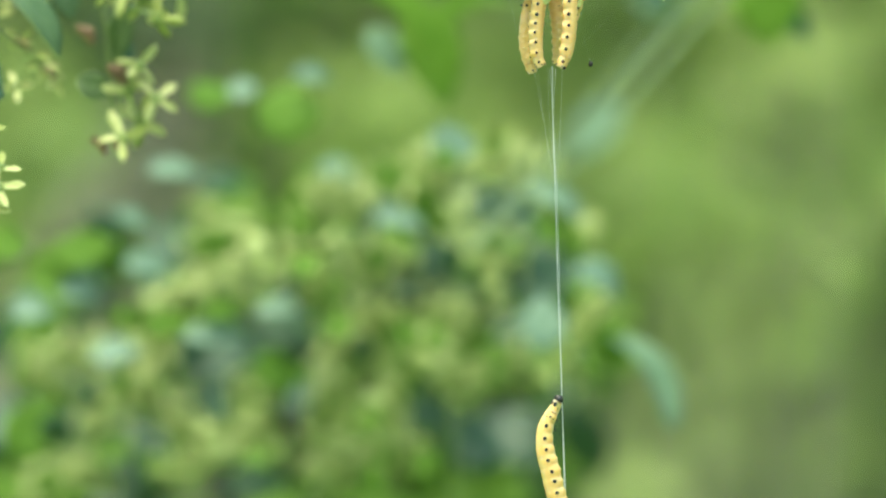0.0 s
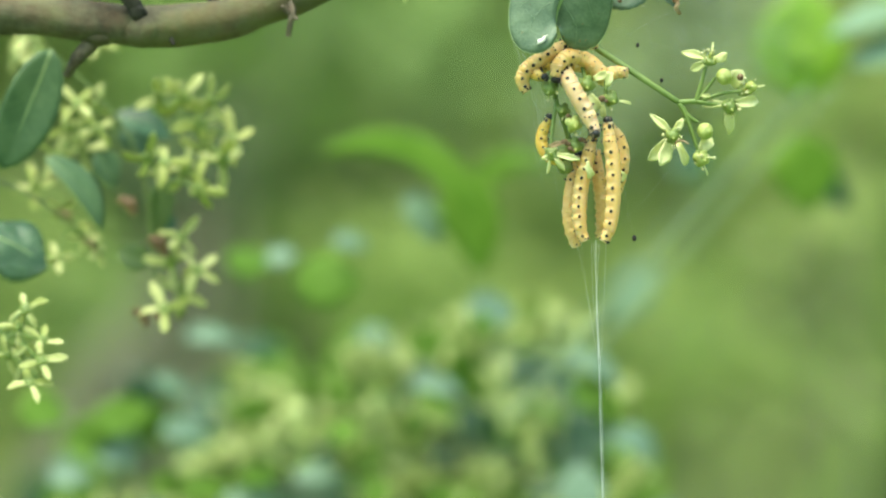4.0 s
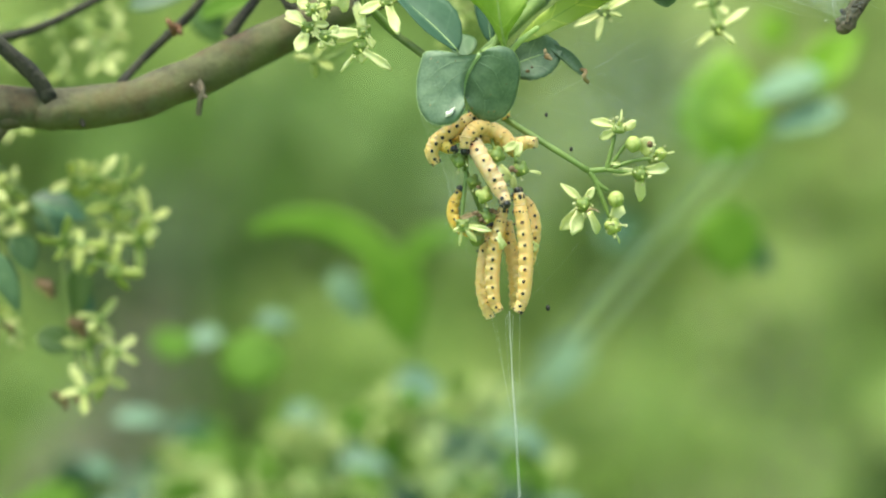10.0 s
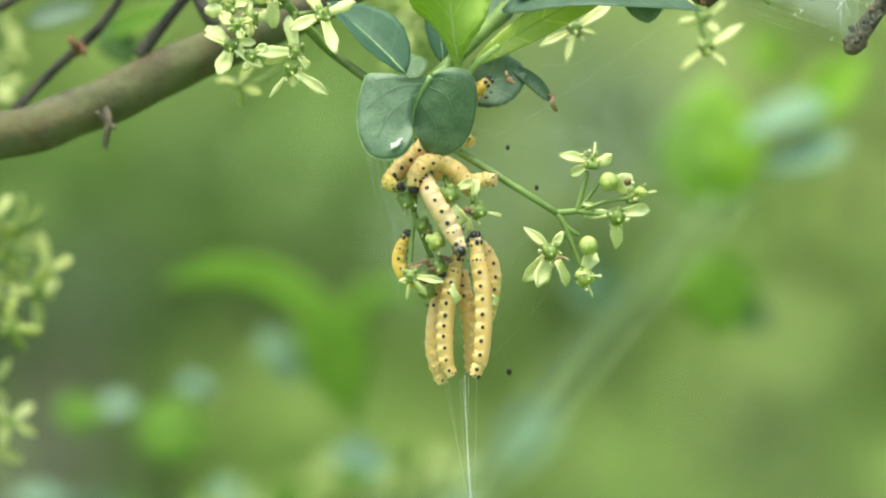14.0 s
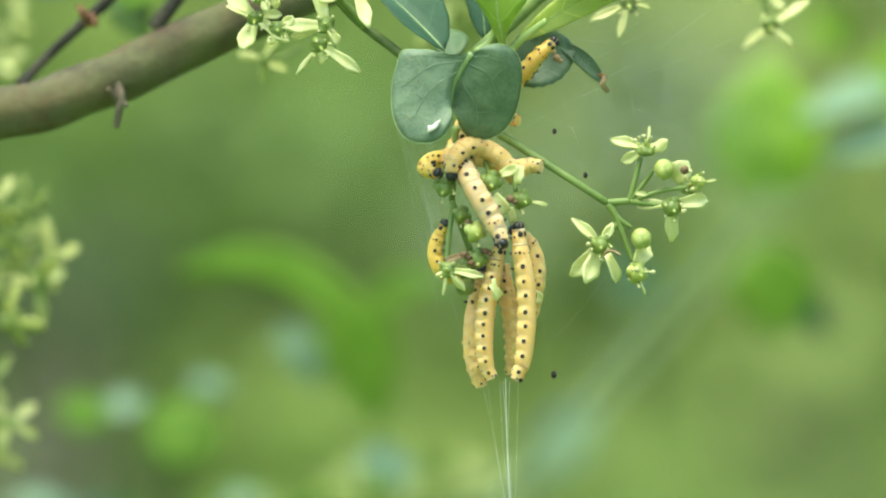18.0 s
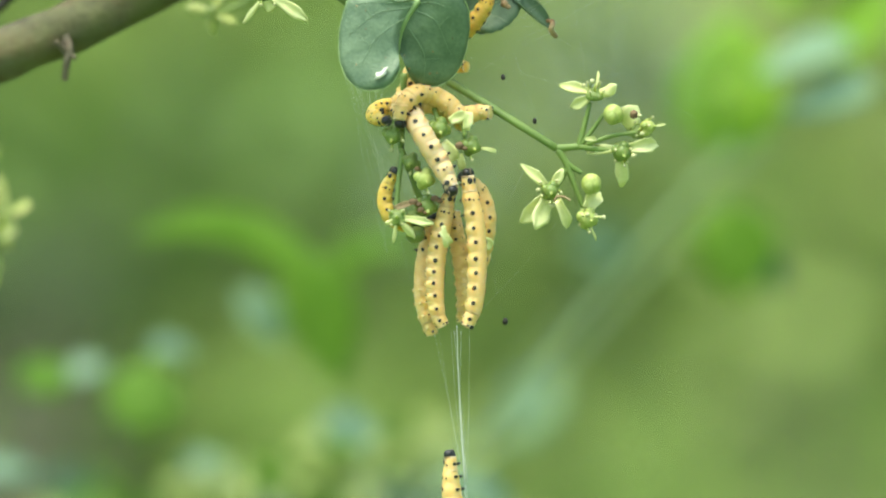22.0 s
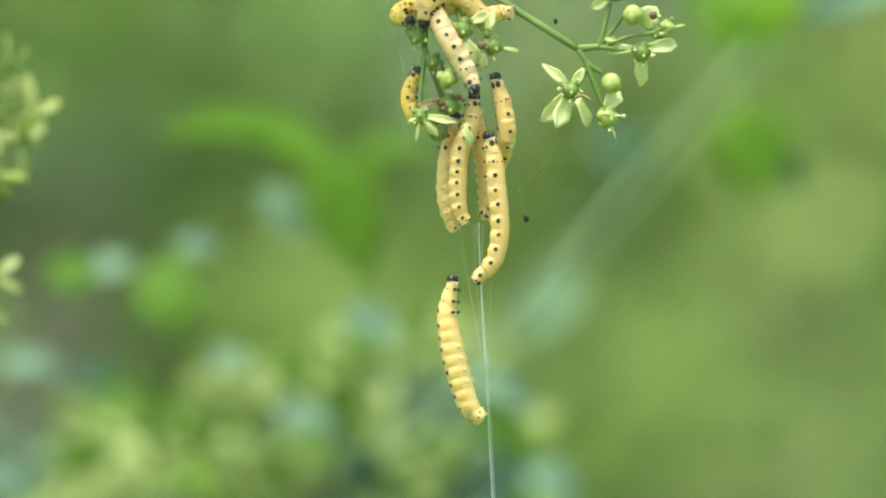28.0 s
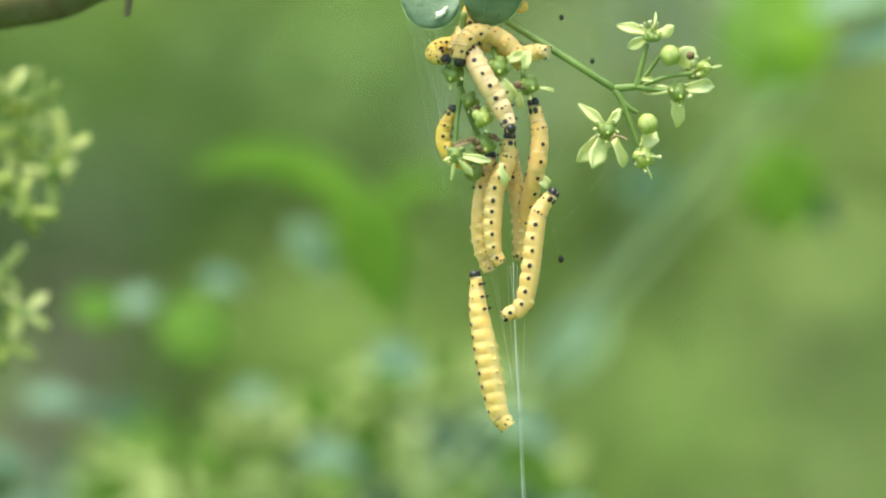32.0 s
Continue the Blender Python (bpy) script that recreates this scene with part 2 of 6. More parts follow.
M_FAROLIVELEAF = mat("olive_leaf", (0.05, 0.10, 0.02), (0.10, 0.17, 0.035), 150, 0.5, 0.3, 0.2)
M_BACKPETAL = mat("shrub_blossom", (0.42, 0.54, 0.15), (0.70, 0.80, 0.34), 150, 0.6, 0.2, 0.3, island=0.4)
M_HEDGE = mat("hedge_leaf", (0.235, 0.32, 0.09), (0.34, 0.435, 0.135), 16, 0.8, 0.1, 0.0, island=0.12, spec=0.05)
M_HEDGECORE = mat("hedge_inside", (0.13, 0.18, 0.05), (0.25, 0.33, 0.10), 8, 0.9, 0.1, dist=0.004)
M_GRASS = mat("grass", (0.05, 0.11, 0.02), (0.13, 0.22, 0.05), 1.5, 0.85, 0.6, dist=0.03)
M_TRUNK = mat("grey_trunk", (0.095, 0.095, 0.06), (0.19, 0.185, 0.125), 25, 0.85, 0.8, dist=0.004)


# ---- shapes ----
class Shape:
    """Collects vertices, faces and material slots of one mesh."""

    def __init__(self):
        self.v, self.f, self.m = [], [], []

    def add(self, v, f, slot=0):
        o = len(self.v)
        self.v += [tuple(p) for p in v]
        self.f += [tuple(i + o for i in q) for q in f]
        self.m += [slot] * len(f)
        return self

    def moved(self, m):
        self.v = [tuple(m @ Vector(p)) for p in self.v]
        return self

    def ball(self, c, r, slot=0, n=8, axes=None):
        """A round body; r is a radius or three half axes; axes an optional turn."""
        r = (r, r, r) if isinstance(r, (int, float)) else r
        v, f = [], []
        k = max(4, n // 2 + 1)
        for i in range(k + 1):
            a = math.pi * i / k
            for j in range(n):
                b = 2 * math.pi * j / n
                p = Vector((math.sin(a) * math.cos(b) * r[0], math.sin(a) * math.sin(b) * r[1], math.cos(a) * r[2]))
                v.append((axes @ p if axes else p) + Vector(c))
        for i in range(k):
            for j in range(n):
                j2 = (j + 1) % n
                f.append((i * n + j, (i + 1) * n + j, (i + 1) * n + j2, i * n + j2))
        return self.add(v, f, slot)

    def tube(self, pts, radii, sides=8, slot=0, rough=0.0):
        n = len(pts)
        radii = list(radii) if isinstance(radii, (list, tuple)) else [radii] * n
        if len(radii) != n:
            radii = [np.interp(i / (n - 1), np.linspace(0, 1, len(radii)), radii) for i in range(n)]
        v, f = [], []
        up = Vector((0.13, 0.97, 0.2))
        for i, p in enumerate(pts):
            t = (pts[min(i + 1, n - 1)] - pts[max(i - 1, 0)]).normalized()
            a = (up - t * up.dot(t)).normalized()
            up = a
            b = t.cross(a)
            for j in range(sides):
                q = 2 * math.pi * j / sides
                r = radii[i] * (1 + rough * noise.noise(p * 160 + Vector((math.cos(q), math.sin(q), 0)) * 1.3))
                v.append(p + (a * math.cos(q) + b * math.sin(q)) * r)
        for i in range(n - 1):
            for j in range(sides):
                j2 = (j + 1) % sides
                f.append((i * sides + j, (i + 1) * sides + j, (i + 1) * sides + j2, i * sides + j2))
        f.append(tuple(range(sides)))
        f.append(tuple(reversed(range((n - 1) * sides, n * sides))))
        return self.add(v, f, slot)

    def blade(self, length, width, outline, nx=12, ny=6, thick=0.00025, bend=0.0, cup=0.0, wave=0.0, serr=0.0, slot=0, twist=0.0, lean=0.0):
        """A closed thin blade along +x with its face to +z: outline(s) is the half width from 0 to 1; bend turns it down, cup folds its halves up."""
        top, bot = [], []
        cx = cz = 0.0
        for i in range(nx + 1):
            s = i / nx
            th = bend * s
            if i:
                cx += length / nx * math.cos(th)
                cz -= length / nx * math.sin(th)
            hw = width / 2 * outline(s) * (1 + (serr if i % 2 else -serr))
            tw = twist * s
            for j in range(ny + 1):
                q = 2 * j / ny - 1
                y = q * hw * math.cos(cup * abs(q))
                z = abs(q) * hw * math.sin(cup) + wave * width * math.sin(s * 9 + q * 2) * abs(q)
                y, z = y * math.cos(tw) - z * math.sin(tw), y * math.sin(tw) + z * math.cos(tw)
                y += lean * length * s * s
                px, pz = cx + math.sin(th) * z, cz + math.cos(th) * z
                edge = 0.25 if j in (0, ny) or i in (0, nx) else 1.0
                top.append((px, y, pz + thick / 2 * edge))
                bot.append((px, y, pz - thick / 2 * edge))
        k = ny + 1
        f = []
        o = len(top)
        for i in range(nx):
            for j in range(ny):
                a = i * k + j
                f.append((a, a + k, a + k + 1, a + 1))
                f.append((o + a, o + a + 1, o + a + k + 1, o + a + k))
        for i in range(nx):
            a, b = i * k, i * k + ny
            f.append((a, o + a, o + a + k, a + k))
            f.append((b, b + k, o + b + k, o + b))
        for j in range(ny):
            f.append((j, j + 1, o + j + 1, o + j))
            a = nx * k + j
            f.append((a, o + a, o + a + 1, a + 1))
        return self.add(top + bot, f, slot)

    def mesh(self, name, *mats):
        me = bpy.data.meshes.new(name)
        me.from_pydata(self.v, [], self.f)
        for m in mats:
            me.materials.append(m)
        me.polygons.foreach_set("material_index", self.m)
        me.polygons.foreach_set("use_smooth", [True] * len(self.f))
        me.update()
        return me


def part(name, data, parent, label="", m=None):
    ob = new(name, data)
    ob.parent = parent
    if m is not None:
        ob.matrix_basis = m
    if label:
        ob["label"] = label
    return ob


def thing(name, label, category, group="", at=(0, 0, 0), kind=""):
    ob = new(name)
    ob.location = at
    return tagged(ob, label, category, group, kind)


def curve(pts, n):
    """n points along a smooth line through pts, evenly spaced."""
    P = [Vector(p) for p in pts]
    if len(P) == 2:
        P = [P[0], (P[0] + P[1]) / 2, P[1]]
    Q = [P[0] * 2 - P[1]] + P + [P[-1] * 2 - P[-2]]
    fine = []
    for i in range(1, len(Q) - 2):
        a, b, c, d = Q[i - 1], Q[i], Q[i + 1], Q[i + 2]
        for k in range(12):
            u = k / 12
            fine.append(0.5 * (2 * b + (c - a) * u + (2 * a - 5 * b + 4 * c - d) * u * u + (3 * b - a - 3 * c + d) * u ** 3))
    fine.append(P[-1])
    acc = [0.0]
    for a, b in zip(fine, fine[1:]):
        acc.append(acc[-1] + (b - a).length)
    out = []
    for t in np.linspace(0, acc[-1], n):
        i = min(max(int(np.searchsorted(acc, t)) - 1, 0), len(fine) - 2)
        u = (t - acc[i]) / max(acc[i + 1] - acc[i], 1e-9)
        out.append(fine[i].lerp(fine[i + 1], u))
    return out


def facing(base, tip, normal):
    """A pose at base with x towards tip and z as near normal as can be."""
    x = (Vector(tip) - Vector(base)).normalized()
    z = Vector(normal)
    z = (z - x * z.dot(x)).normalized()
    y = z.cross(x)
    m = Matrix((x, y, z)).transposed().to_4x4()
    m.translation = base
    return m


def ovate(s):
    return max(0.02, math.sin(math.pi * min(1, s) ** 0.8) ** 0.85)


def wedge(s):
    return max(0.02, math.sin(math.pi * min(1, s) ** 1.25) ** 1.05)


def oblong(s):
    return (0.62 + 0.38 * min(1.0, s / 0.45)) * (1 - max(0, s - 0.84) * 2.2)


def petal_edge(s):
    return (0.62 + 0.38 * min(1.0, s / 0.55)) * (1 - 0.74 * max(0.0, (s - 0.68) / 0.32))


def pointed(s):
    return (0.55 + 0.45 * min(1.0, s / 0.45)) * (1 - 0.86 * max(0.0, (s - 0.45) / 0.55) ** 1.5)


def blunt(s):
    return max(0.02, math.sin(math.pi * min(1, s) ** 0.95) ** 0.6)


def shift(ob, *pts):
    return [Vector(p) - ob.location for p in pts]


# ---- setting ----
ground = Shape()
gv, gf = [], []
for i in range(41):
    for j in range(41):
        x, y = (abs(i - 20) / 20) ** 3 * (1 if i > 20 else -1) * 900, (abs(j - 20) / 20) ** 3 * (1 if j > 20 else -1) * 900
        gv.append((x, y, 0.05 * noise.noise(Vector((x * 0.3, y * 0.3, 0)))))
for i in range(40):
    for j in range(40):
        a = i * 41 + j
        gf.append((a, a + 41, a + 42, a + 1))
ground.add(gv, gf)
tagged(new("ground", ground.mesh("ground", M_GRASS)), "rough green garden grass", "ground", kind="structure")


def hedge():
    """A wide leafy hedge behind the shrub: an uneven mass with many small leaves on it."""
    rng = np.random.default_rng(4)
    h = thing("hedge", "leafy mixed green hedge, far behind the twig", "hedge", at=(0, 1.5, 0))
    core = Shape()
    nx, nz = 60, 36
    v, f = [], []
    for i in range(nx + 1):
        for k in range(nz + 1):
            x, z = -3 + 6 * i / nx, 2.7 * k / nz - 0.1
            d = 0.14 * noise.noise(Vector((x * 3.1, z * 3.3, 2))) + 0.05 * noise.noise(Vector((x * 12, z * 12, 5)))
            v.append((x, 0.16 + d + max(0, z - 2.3) ** 2 * 1.5, z))
    o = len(v)
    v += [(x, 1.0, z) for x, y, z in v]
    kk = nz + 1
    for i in range(nx):
        for k in range(nz):
            a = i * kk + k
            f += [(a, a + kk, a + kk + 1, a + 1), (o + a, o + a + 1, o + a + kk + 1, o + a + kk)]
        f.append((i * kk + nz, (i + 1) * kk + nz, o + (i + 1) * kk + nz, o + i * kk + nz))
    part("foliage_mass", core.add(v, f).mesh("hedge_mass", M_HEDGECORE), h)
    leaves = Shape()
    V, F = [], []
    for n in range(11000):
        if n < 4500:
            x, z = rng.uniform(-0.5, 0.5), rng.uniform(0.95, 1.65)
        else:
            x, z = rng.uniform(-3, 3), rng.uniform(0.05, 2.55)
        d = 0.14 * noise.noise(Vector((x * 3.1, z * 3.3, 2))) + 0.05 * noise.noise(Vector((x * 12, z * 12, 5)))
        c = Vector((x, 0.13 + d - rng.uniform(0, 0.10), z))
        L = rng.uniform(0.018, 0.042)
        m = Euler((rng.uniform(-0.5, 0.5) + 1.0, rng.uniform(-0.5, 0.5), rng.uniform(0, 6.28))).to_matrix()
        o = len(V)
        for p in ((0, 0, 0), (0.35, 0.25, 0.05), (0.4, 0, 0.0), (0.35, -0.25, 0.05), (0.75, 0.18, 0.0), (0.75, -0.18, 0.0), (1, 0, -0.1)):
            V.append(c + m @ (Vector(p) * L))
        F += [(o, o + 2, o + 1), (o, o + 3, o + 2), (o + 1, o + 2, o + 6, o + 4), (o + 2, o + 3, o + 5, o + 6)]
    tagged(part("leaves", leaves.add(V, F).mesh("hedge_leaves", M_HEDGE), h), kind="stuff")


hedge()


def far_shrub(label, x, y, rx, ry, n, w, material, seed):
    """A loose rounded mass of small leaves on thin stems, far behind the twig."""
    rng = np.random.default_rng(seed)
    base = S(x, y, w)
    ob = thing("far_shrub", label, "shrub", "far shrubs", (base.x, base.y, 0))
    k = (1 + w / STAND) / UNIT
    V, F = [], []
    for _ in range(n):
        a, q = rng.uniform(0, 6.283), rng.random() ** 0.55
        c = Vector((rx * k * q * math.cos(a), rng.uniform(-0.05, 0.05), base.z + ry * k * q * math.sin(a)))
        L = rng.uniform(0.010, 0.022)
        m = Euler((rng.uniform(-0.9, 0.9) + 0.9, rng.uniform(-0.8, 0.8), rng.uniform(0, 6.28))).to_matrix()
        o = len(V)
        for p in ((0, 0, 0), (0.35, 0.25, 0.05), (0.4, 0, 0.0), (0.35, -0.25, 0.05), (0.75, 0.18, 0.0), (0.75, -0.18, 0.0), (1, 0, -0.1)):
            V.append(c + m @ (Vector(p) * L))
        F += [(o, o + 2, o + 1), (o, o + 3, o + 2), (o + 1, o + 2, o + 6, o + 4), (o + 2, o + 3, o + 5, o + 6)]
    tagged(part("crown", Shape().add(V, F).mesh("crown", material), ob), kind="stuff")
    for dx in (-0.4, 0.1, 0.5):
        part("stem", Shape().tube(curve([Vector((dx * 0.01, 0.02, 0)), Vector((0, 0.01, base.z * 0.6)), Vector((dx * rx * k, 0, base.z + 0.3 * ry * k))], 12), [0.003, 0.0012], 6).mesh("stem", M_TRUNK), ob)


# dark, deep and light leaf colours set shaded and bright zones of the background
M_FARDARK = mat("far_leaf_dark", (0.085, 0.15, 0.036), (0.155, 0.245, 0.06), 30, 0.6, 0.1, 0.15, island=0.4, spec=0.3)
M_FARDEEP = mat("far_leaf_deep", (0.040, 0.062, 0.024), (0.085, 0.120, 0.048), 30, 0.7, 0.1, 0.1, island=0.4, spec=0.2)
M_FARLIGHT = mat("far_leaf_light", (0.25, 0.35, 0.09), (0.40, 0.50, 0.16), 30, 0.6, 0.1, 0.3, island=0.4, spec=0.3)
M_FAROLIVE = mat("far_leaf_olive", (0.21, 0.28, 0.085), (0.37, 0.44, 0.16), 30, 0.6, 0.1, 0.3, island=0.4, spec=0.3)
# dark and light masses are added only to darken and brighten the background
far_shrub("dark green leaf mass added to darken the far background", 470, 330, 260, 180, 80, 0.95, M_FARDARK, 1)
far_shrub("light yellow-green leaf mass added to brighten the far background", 1450, 720, 280, 110, 75, 0.90, M_FARLIGHT, 4)
far_shrub("dark green leaf mass added to darken the far background", 340, 450, 170, 85, 44, 0.84, M_FARDEEP, 5)
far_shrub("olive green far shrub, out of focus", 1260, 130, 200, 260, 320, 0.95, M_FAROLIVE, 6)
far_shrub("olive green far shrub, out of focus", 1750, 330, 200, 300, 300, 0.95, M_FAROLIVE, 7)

far_shrub("light yellow-green leaf mass added to brighten the far background", 740, 640, 190, 85, 75, 0.90, M_FARLIGHT, 8)
far_shrub("light yellow-green leaf mass added to brighten the far background", 1470, 390, 190, 140, 38, 0.88, M_FARLIGHT, 9)
far_shrub("dark green leaf mass added to darken the far background", 670, 260, 220, 120, 92, 0.93, M_FARDARK, 11)

far_shrub("dark green leaf mass added to darken the far background", 380, 650, 220, 90, 26, 0.90, M_FARDARK, 12)
far_shrub("dark green leaf mass added to darken the far background", 1130, 720, 130, 80, 16, 0.90, M_FARDARK, 13)

far_shrub("light yellow-green leaf mass added to brighten the far background", 1380, 870, 260, 130, 34, 0.85, M_FARLIGHT, 15)
far_shrub("light yellow-green leaf mass added to brighten the far background", 1500, 1240, 380, 160, 18, 0.90, M_FARLIGHT, 16)

trunk = thing("tree_stem", "blurred grey-brown leaning stem of a garden tree", "tree", at=S(120, 1100, 0.85))
t_pts = [S(-1500, 14000, 0.85), S(-700, 3200, 0.85), S(130, 1030, 0.85), S(262, 790, 0.85), S(430, 472, 0.85), S(560, 200, 0.85), S(640, -200, 0.85), S(700, -900, 0.85)]
part("trunk", Shape().tube(shift(trunk, *curve(t_pts, 160)), [float(r) for r in np.interp(np.linspace(0, 1, 160), (0, 0.7, 0.87, 0.895, 0.91, 1), (0.03, 0.014, 0.0075, 0.0045, 0.0006, 0.0005))], 14, rough=0.25).mesh("trunk", M_TRUNK), trunk)

part("side_limb", Shape().tube(shift(trunk, *curve([S(330, 650, 0.85), S(260, 560, 0.86), S(150, 470, 0.87), S(-60, 380, 0.88)], 16)), [0.0022, 0.0014, 0.0008], 10, rough=0.3).mesh("side_limb", M_TRUNK), trunk)


# ---- plant parts ----
def leaf(parent, base, tip, width, normal=(0, -1, 0.3), material=None, bend=0.3, cup=0.25, wave=0.02, serr=0.02, rib=True, label="", lean=0.0, twist=0.0, nx=16, name="leaf", outline=ovate):
    """A leaf from base to tip (places in the world) with a raised midrib as its own piece."""
    L = (Vector(tip) - Vector(base)).length * (1 + bend * bend / 22)
    data = Shape().blade(L, width, outline, nx, 8, 0.0003, bend, cup, wave, serr, lean=lean, twist=twist).mesh("leaf", material or M_LEAF)
    m = facing(Vector(base) - parent.location, Vector(tip) - parent.location, normal)
    m = m @ Matrix.Rotation(-bend / 2, 4, "Y")
    ob = part(name, data, parent, label, m)
    if rib:
        pts, x, z = [], 0.0, 0.0
        for i in range(13):
            s = i / 12
            th = bend * s
            if i:
                x += L / 12 * math.cos(th)
                z -= L / 12 * math.sin(th)
            pts.append(Vector((x, lean * L * s * s, z + 0.0001)))
        part("midrib", Shape().tube(pts, [width * 0.022, width * 0.016, width * 0.006], 6).mesh("midrib", M_YRIB if material in (M_YOUNG, M_UNDER) else M_RIB), ob)
    return ob


PETALS = [Shape().blade(0.0042, wd * 1.3, petal_edge, 9, 4, 0.00035, bd, cp, wv, 0.03, twist=tw).mesh("petal", M_PETAL)
          for wd, bd, cp, wv, tw in ((0.0018, 0.35, 0.45, 0.05, 0.1), (0.0020, 0.9, -0.4, 0.06, 0.5), (0.0017, -0.4, 0.6, 0.08, -0.4), (0.0019, 0.6, 0.9, 0.05, 0.8), (0.0021, 0.15, 0.3, 0.10, -0.7))]
SOFT = [Shape().blade(0.0042, 0.0019, petal_edge, 8, 4, 0.0003, bd, cp, 0.06).mesh("petal", M_SOFTPETAL) for bd, cp in ((0.5, 0.5), (-0.3, 0.4), (0.8, -0.4))]
disc = Shape().ball((0, 0, 0), (0.00115, 0.00115, 0.0007), 0, 10)
for k in range(4):
    a = math.pi / 4 + k * math.pi / 2
    disc.ball((0.0008 * math.cos(a), 0.0008 * math.sin(a), 0.0001), (0.0006, 0.0006, 0.0005), 0, 8)
DISC = disc.mesh("flower_disc", M_DISC)
STAMEN = Shape().tube([Vector((0, 0, 0)), Vector((0.0003, 0, 0.0007))], 0.00012, 5, 1).ball((0.0003, 0, 0.0008), 0.00022, 0, 6).mesh("stamen", M_ANTHER, M_BUD)
STYLE = Shape().tube([Vector((0, 0, 0.0004)), Vector((0, 0, 0.0016))], [0.0003, 0.00016], 6).mesh("style", M_BUD)
bs = Shape().ball((0, 0, 0.0014), (0.0017, 0.0017, 0.0016), 0, 12)
for k in range(4):
    a = k * math.pi / 2
    bs.ball((0.0005 * math.cos(a), 0.0005 * math.sin(a), 0.0018), (0.00125, 0.00125, 0.0013), 0, 8)
BUD = bs.mesh("bud", M_BUD)
CALYX = Shape().ball((0, 0, 0.0002), (0.0011, 0.0011, 0.0005), 0, 8).mesh("calyx", M_DISC)


def stamens_on(ob, count=4):
    for k in range(count):
        a = math.pi / 4 + k * math.pi / 2 + random.uniform(-0.2, 0.2)
        part("stamen", STAMEN, ob, m=Matrix.Rotation(a, 4, "Z") @ Matrix.Translation((0.0010, 0, 0.0004)))
    part("style", STYLE, ob)


def flower(parent, p, normal=(0, -1, 0.2), spin=0.0, size=1.0, petals=4, fine=True):
    """A spindle flower: green disc with four narrow petals, stamens and a style."""
    n = Vector(normal).normalized()
    side = n.cross(Vector((0.02, 0.1, 1))).normalized()
    m = facing(Vector(p) - parent.location, Vector(p) - parent.location + side, n) @ Matrix.Rotation(spin, 4, "Z") @ Matrix.Scale(size, 4)
    ob = part("flower", DISC, parent, m=m)
    for k in range(petals):
        a = k * math.pi / 2 + random.uniform(-0.25, 0.25)
        part("petal", random.choice(PETALS if fine else SOFT), ob, m=Matrix.Rotation(a, 4, "Z") @ Matrix.Translation((0.0008, 0, 0)) @ Matrix.Rotation(random.uniform(-0.4, 0.5), 4, "Y") @ Matrix.Rotation(random.uniform(-0.5, 0.5), 4, "X") @ Matrix.Scale(random.uniform(0.85, 1.1), 4))
    if fine:
        stamens_on(ob)
    return ob


def bloom(parent, c, tips, normal=(0, -0.9, 0.3), size=1.0, style=True, wide=1.0, reach=1.0, edge=petal_edge, cup=1.0):
    """A flower whose petals reach given places: tips as (x, y, width in mm) on the sheet, at the flower's depth."""
    x, y, w = c
    o = S(x, y, w) - parent.location
    n = Vector(normal).normalized()
    m = facing(o, o + n.cross(Vector((0.02, 0.1, 1))), n) @ Matrix.Scale(size, 4)
    ob = part("flower", DISC, parent, m=m)
    for tx, ty, wd in tips:
        t = S(x + (tx - x) * reach, y + (ty - y) * reach, w + random.uniform(-0.0012, 0.0004)) - parent.location
        d = (t - o).normalized()
        base = o + d * 0.0007
        L = (t - base).length
        data = Shape().blade(L, wd * wide * 0.001, edge, 10, 6, 0.0006, random.uniform(-0.5, 0.9), random.choice((-0.6, 0.4, 0.7, 0.9)) * cup, 0.07, 0.02, twist=random.uniform(-0.4, 0.5)).mesh("petal", M_PETAL)
        part("petal", data, ob, m=m.inverted() @ facing(base, t, (random.uniform(-0.3, 0.3), -1, random.uniform(0.0, 0.6))))
    if style:
        stamens_on(ob)
    return ob


def ovary(parent, c, size=1.0, normal=(0, -0.8, -0.4), material=None):
    """A plump green ovary on its four-lobed disc, its petals eaten."""
    x, y, w = c
    o = S(x, y, w) - parent.location
    n = Vector(normal).normalized()
    q = Shape().ball((0, 0, 0.0003), (0.00095, 0.00095, 0.0009), 0, 12)
    for k in range(4):
        a = k * math.pi / 2 + 0.4
        q.ball((0.00072 * math.cos(a), 0.00072 * math.sin(a), 0.0), (0.00062, 0.00062, 0.0006), 0, 8)
    ob = part("ovary", q.mesh("ovary", material or M_DISC), parent, m=facing(o, o + n.orthogonal(), n) @ Matrix.Scale(size, 4))
    stamens_on(ob, random.choice((1, 2)))
    return ob


def bud(parent, p, axis=(0, 0, -1), size=1.0):
    x = Vector(axis).orthogonal()
    m = facing(Vector(p) - parent.location, Vector(p) - parent.location + x, axis) @ Matrix.Scale(size, 4)
    ob = part("bud", BUD, parent, m=m)
    part("calyx", CALYX, ob)
    return ob


def stalk(parent, pts, r0, r1=None, material=None, sides=8, name="stalk", rough=0.0, n=None):
    n = n or max(6, 5 * len(pts))
    return part(name, Shape().tube(shift(parent, *curve(pts, n)), [r0, r1 or r0], sides, rough=rough).mesh(name, material or M_STALK), parent)


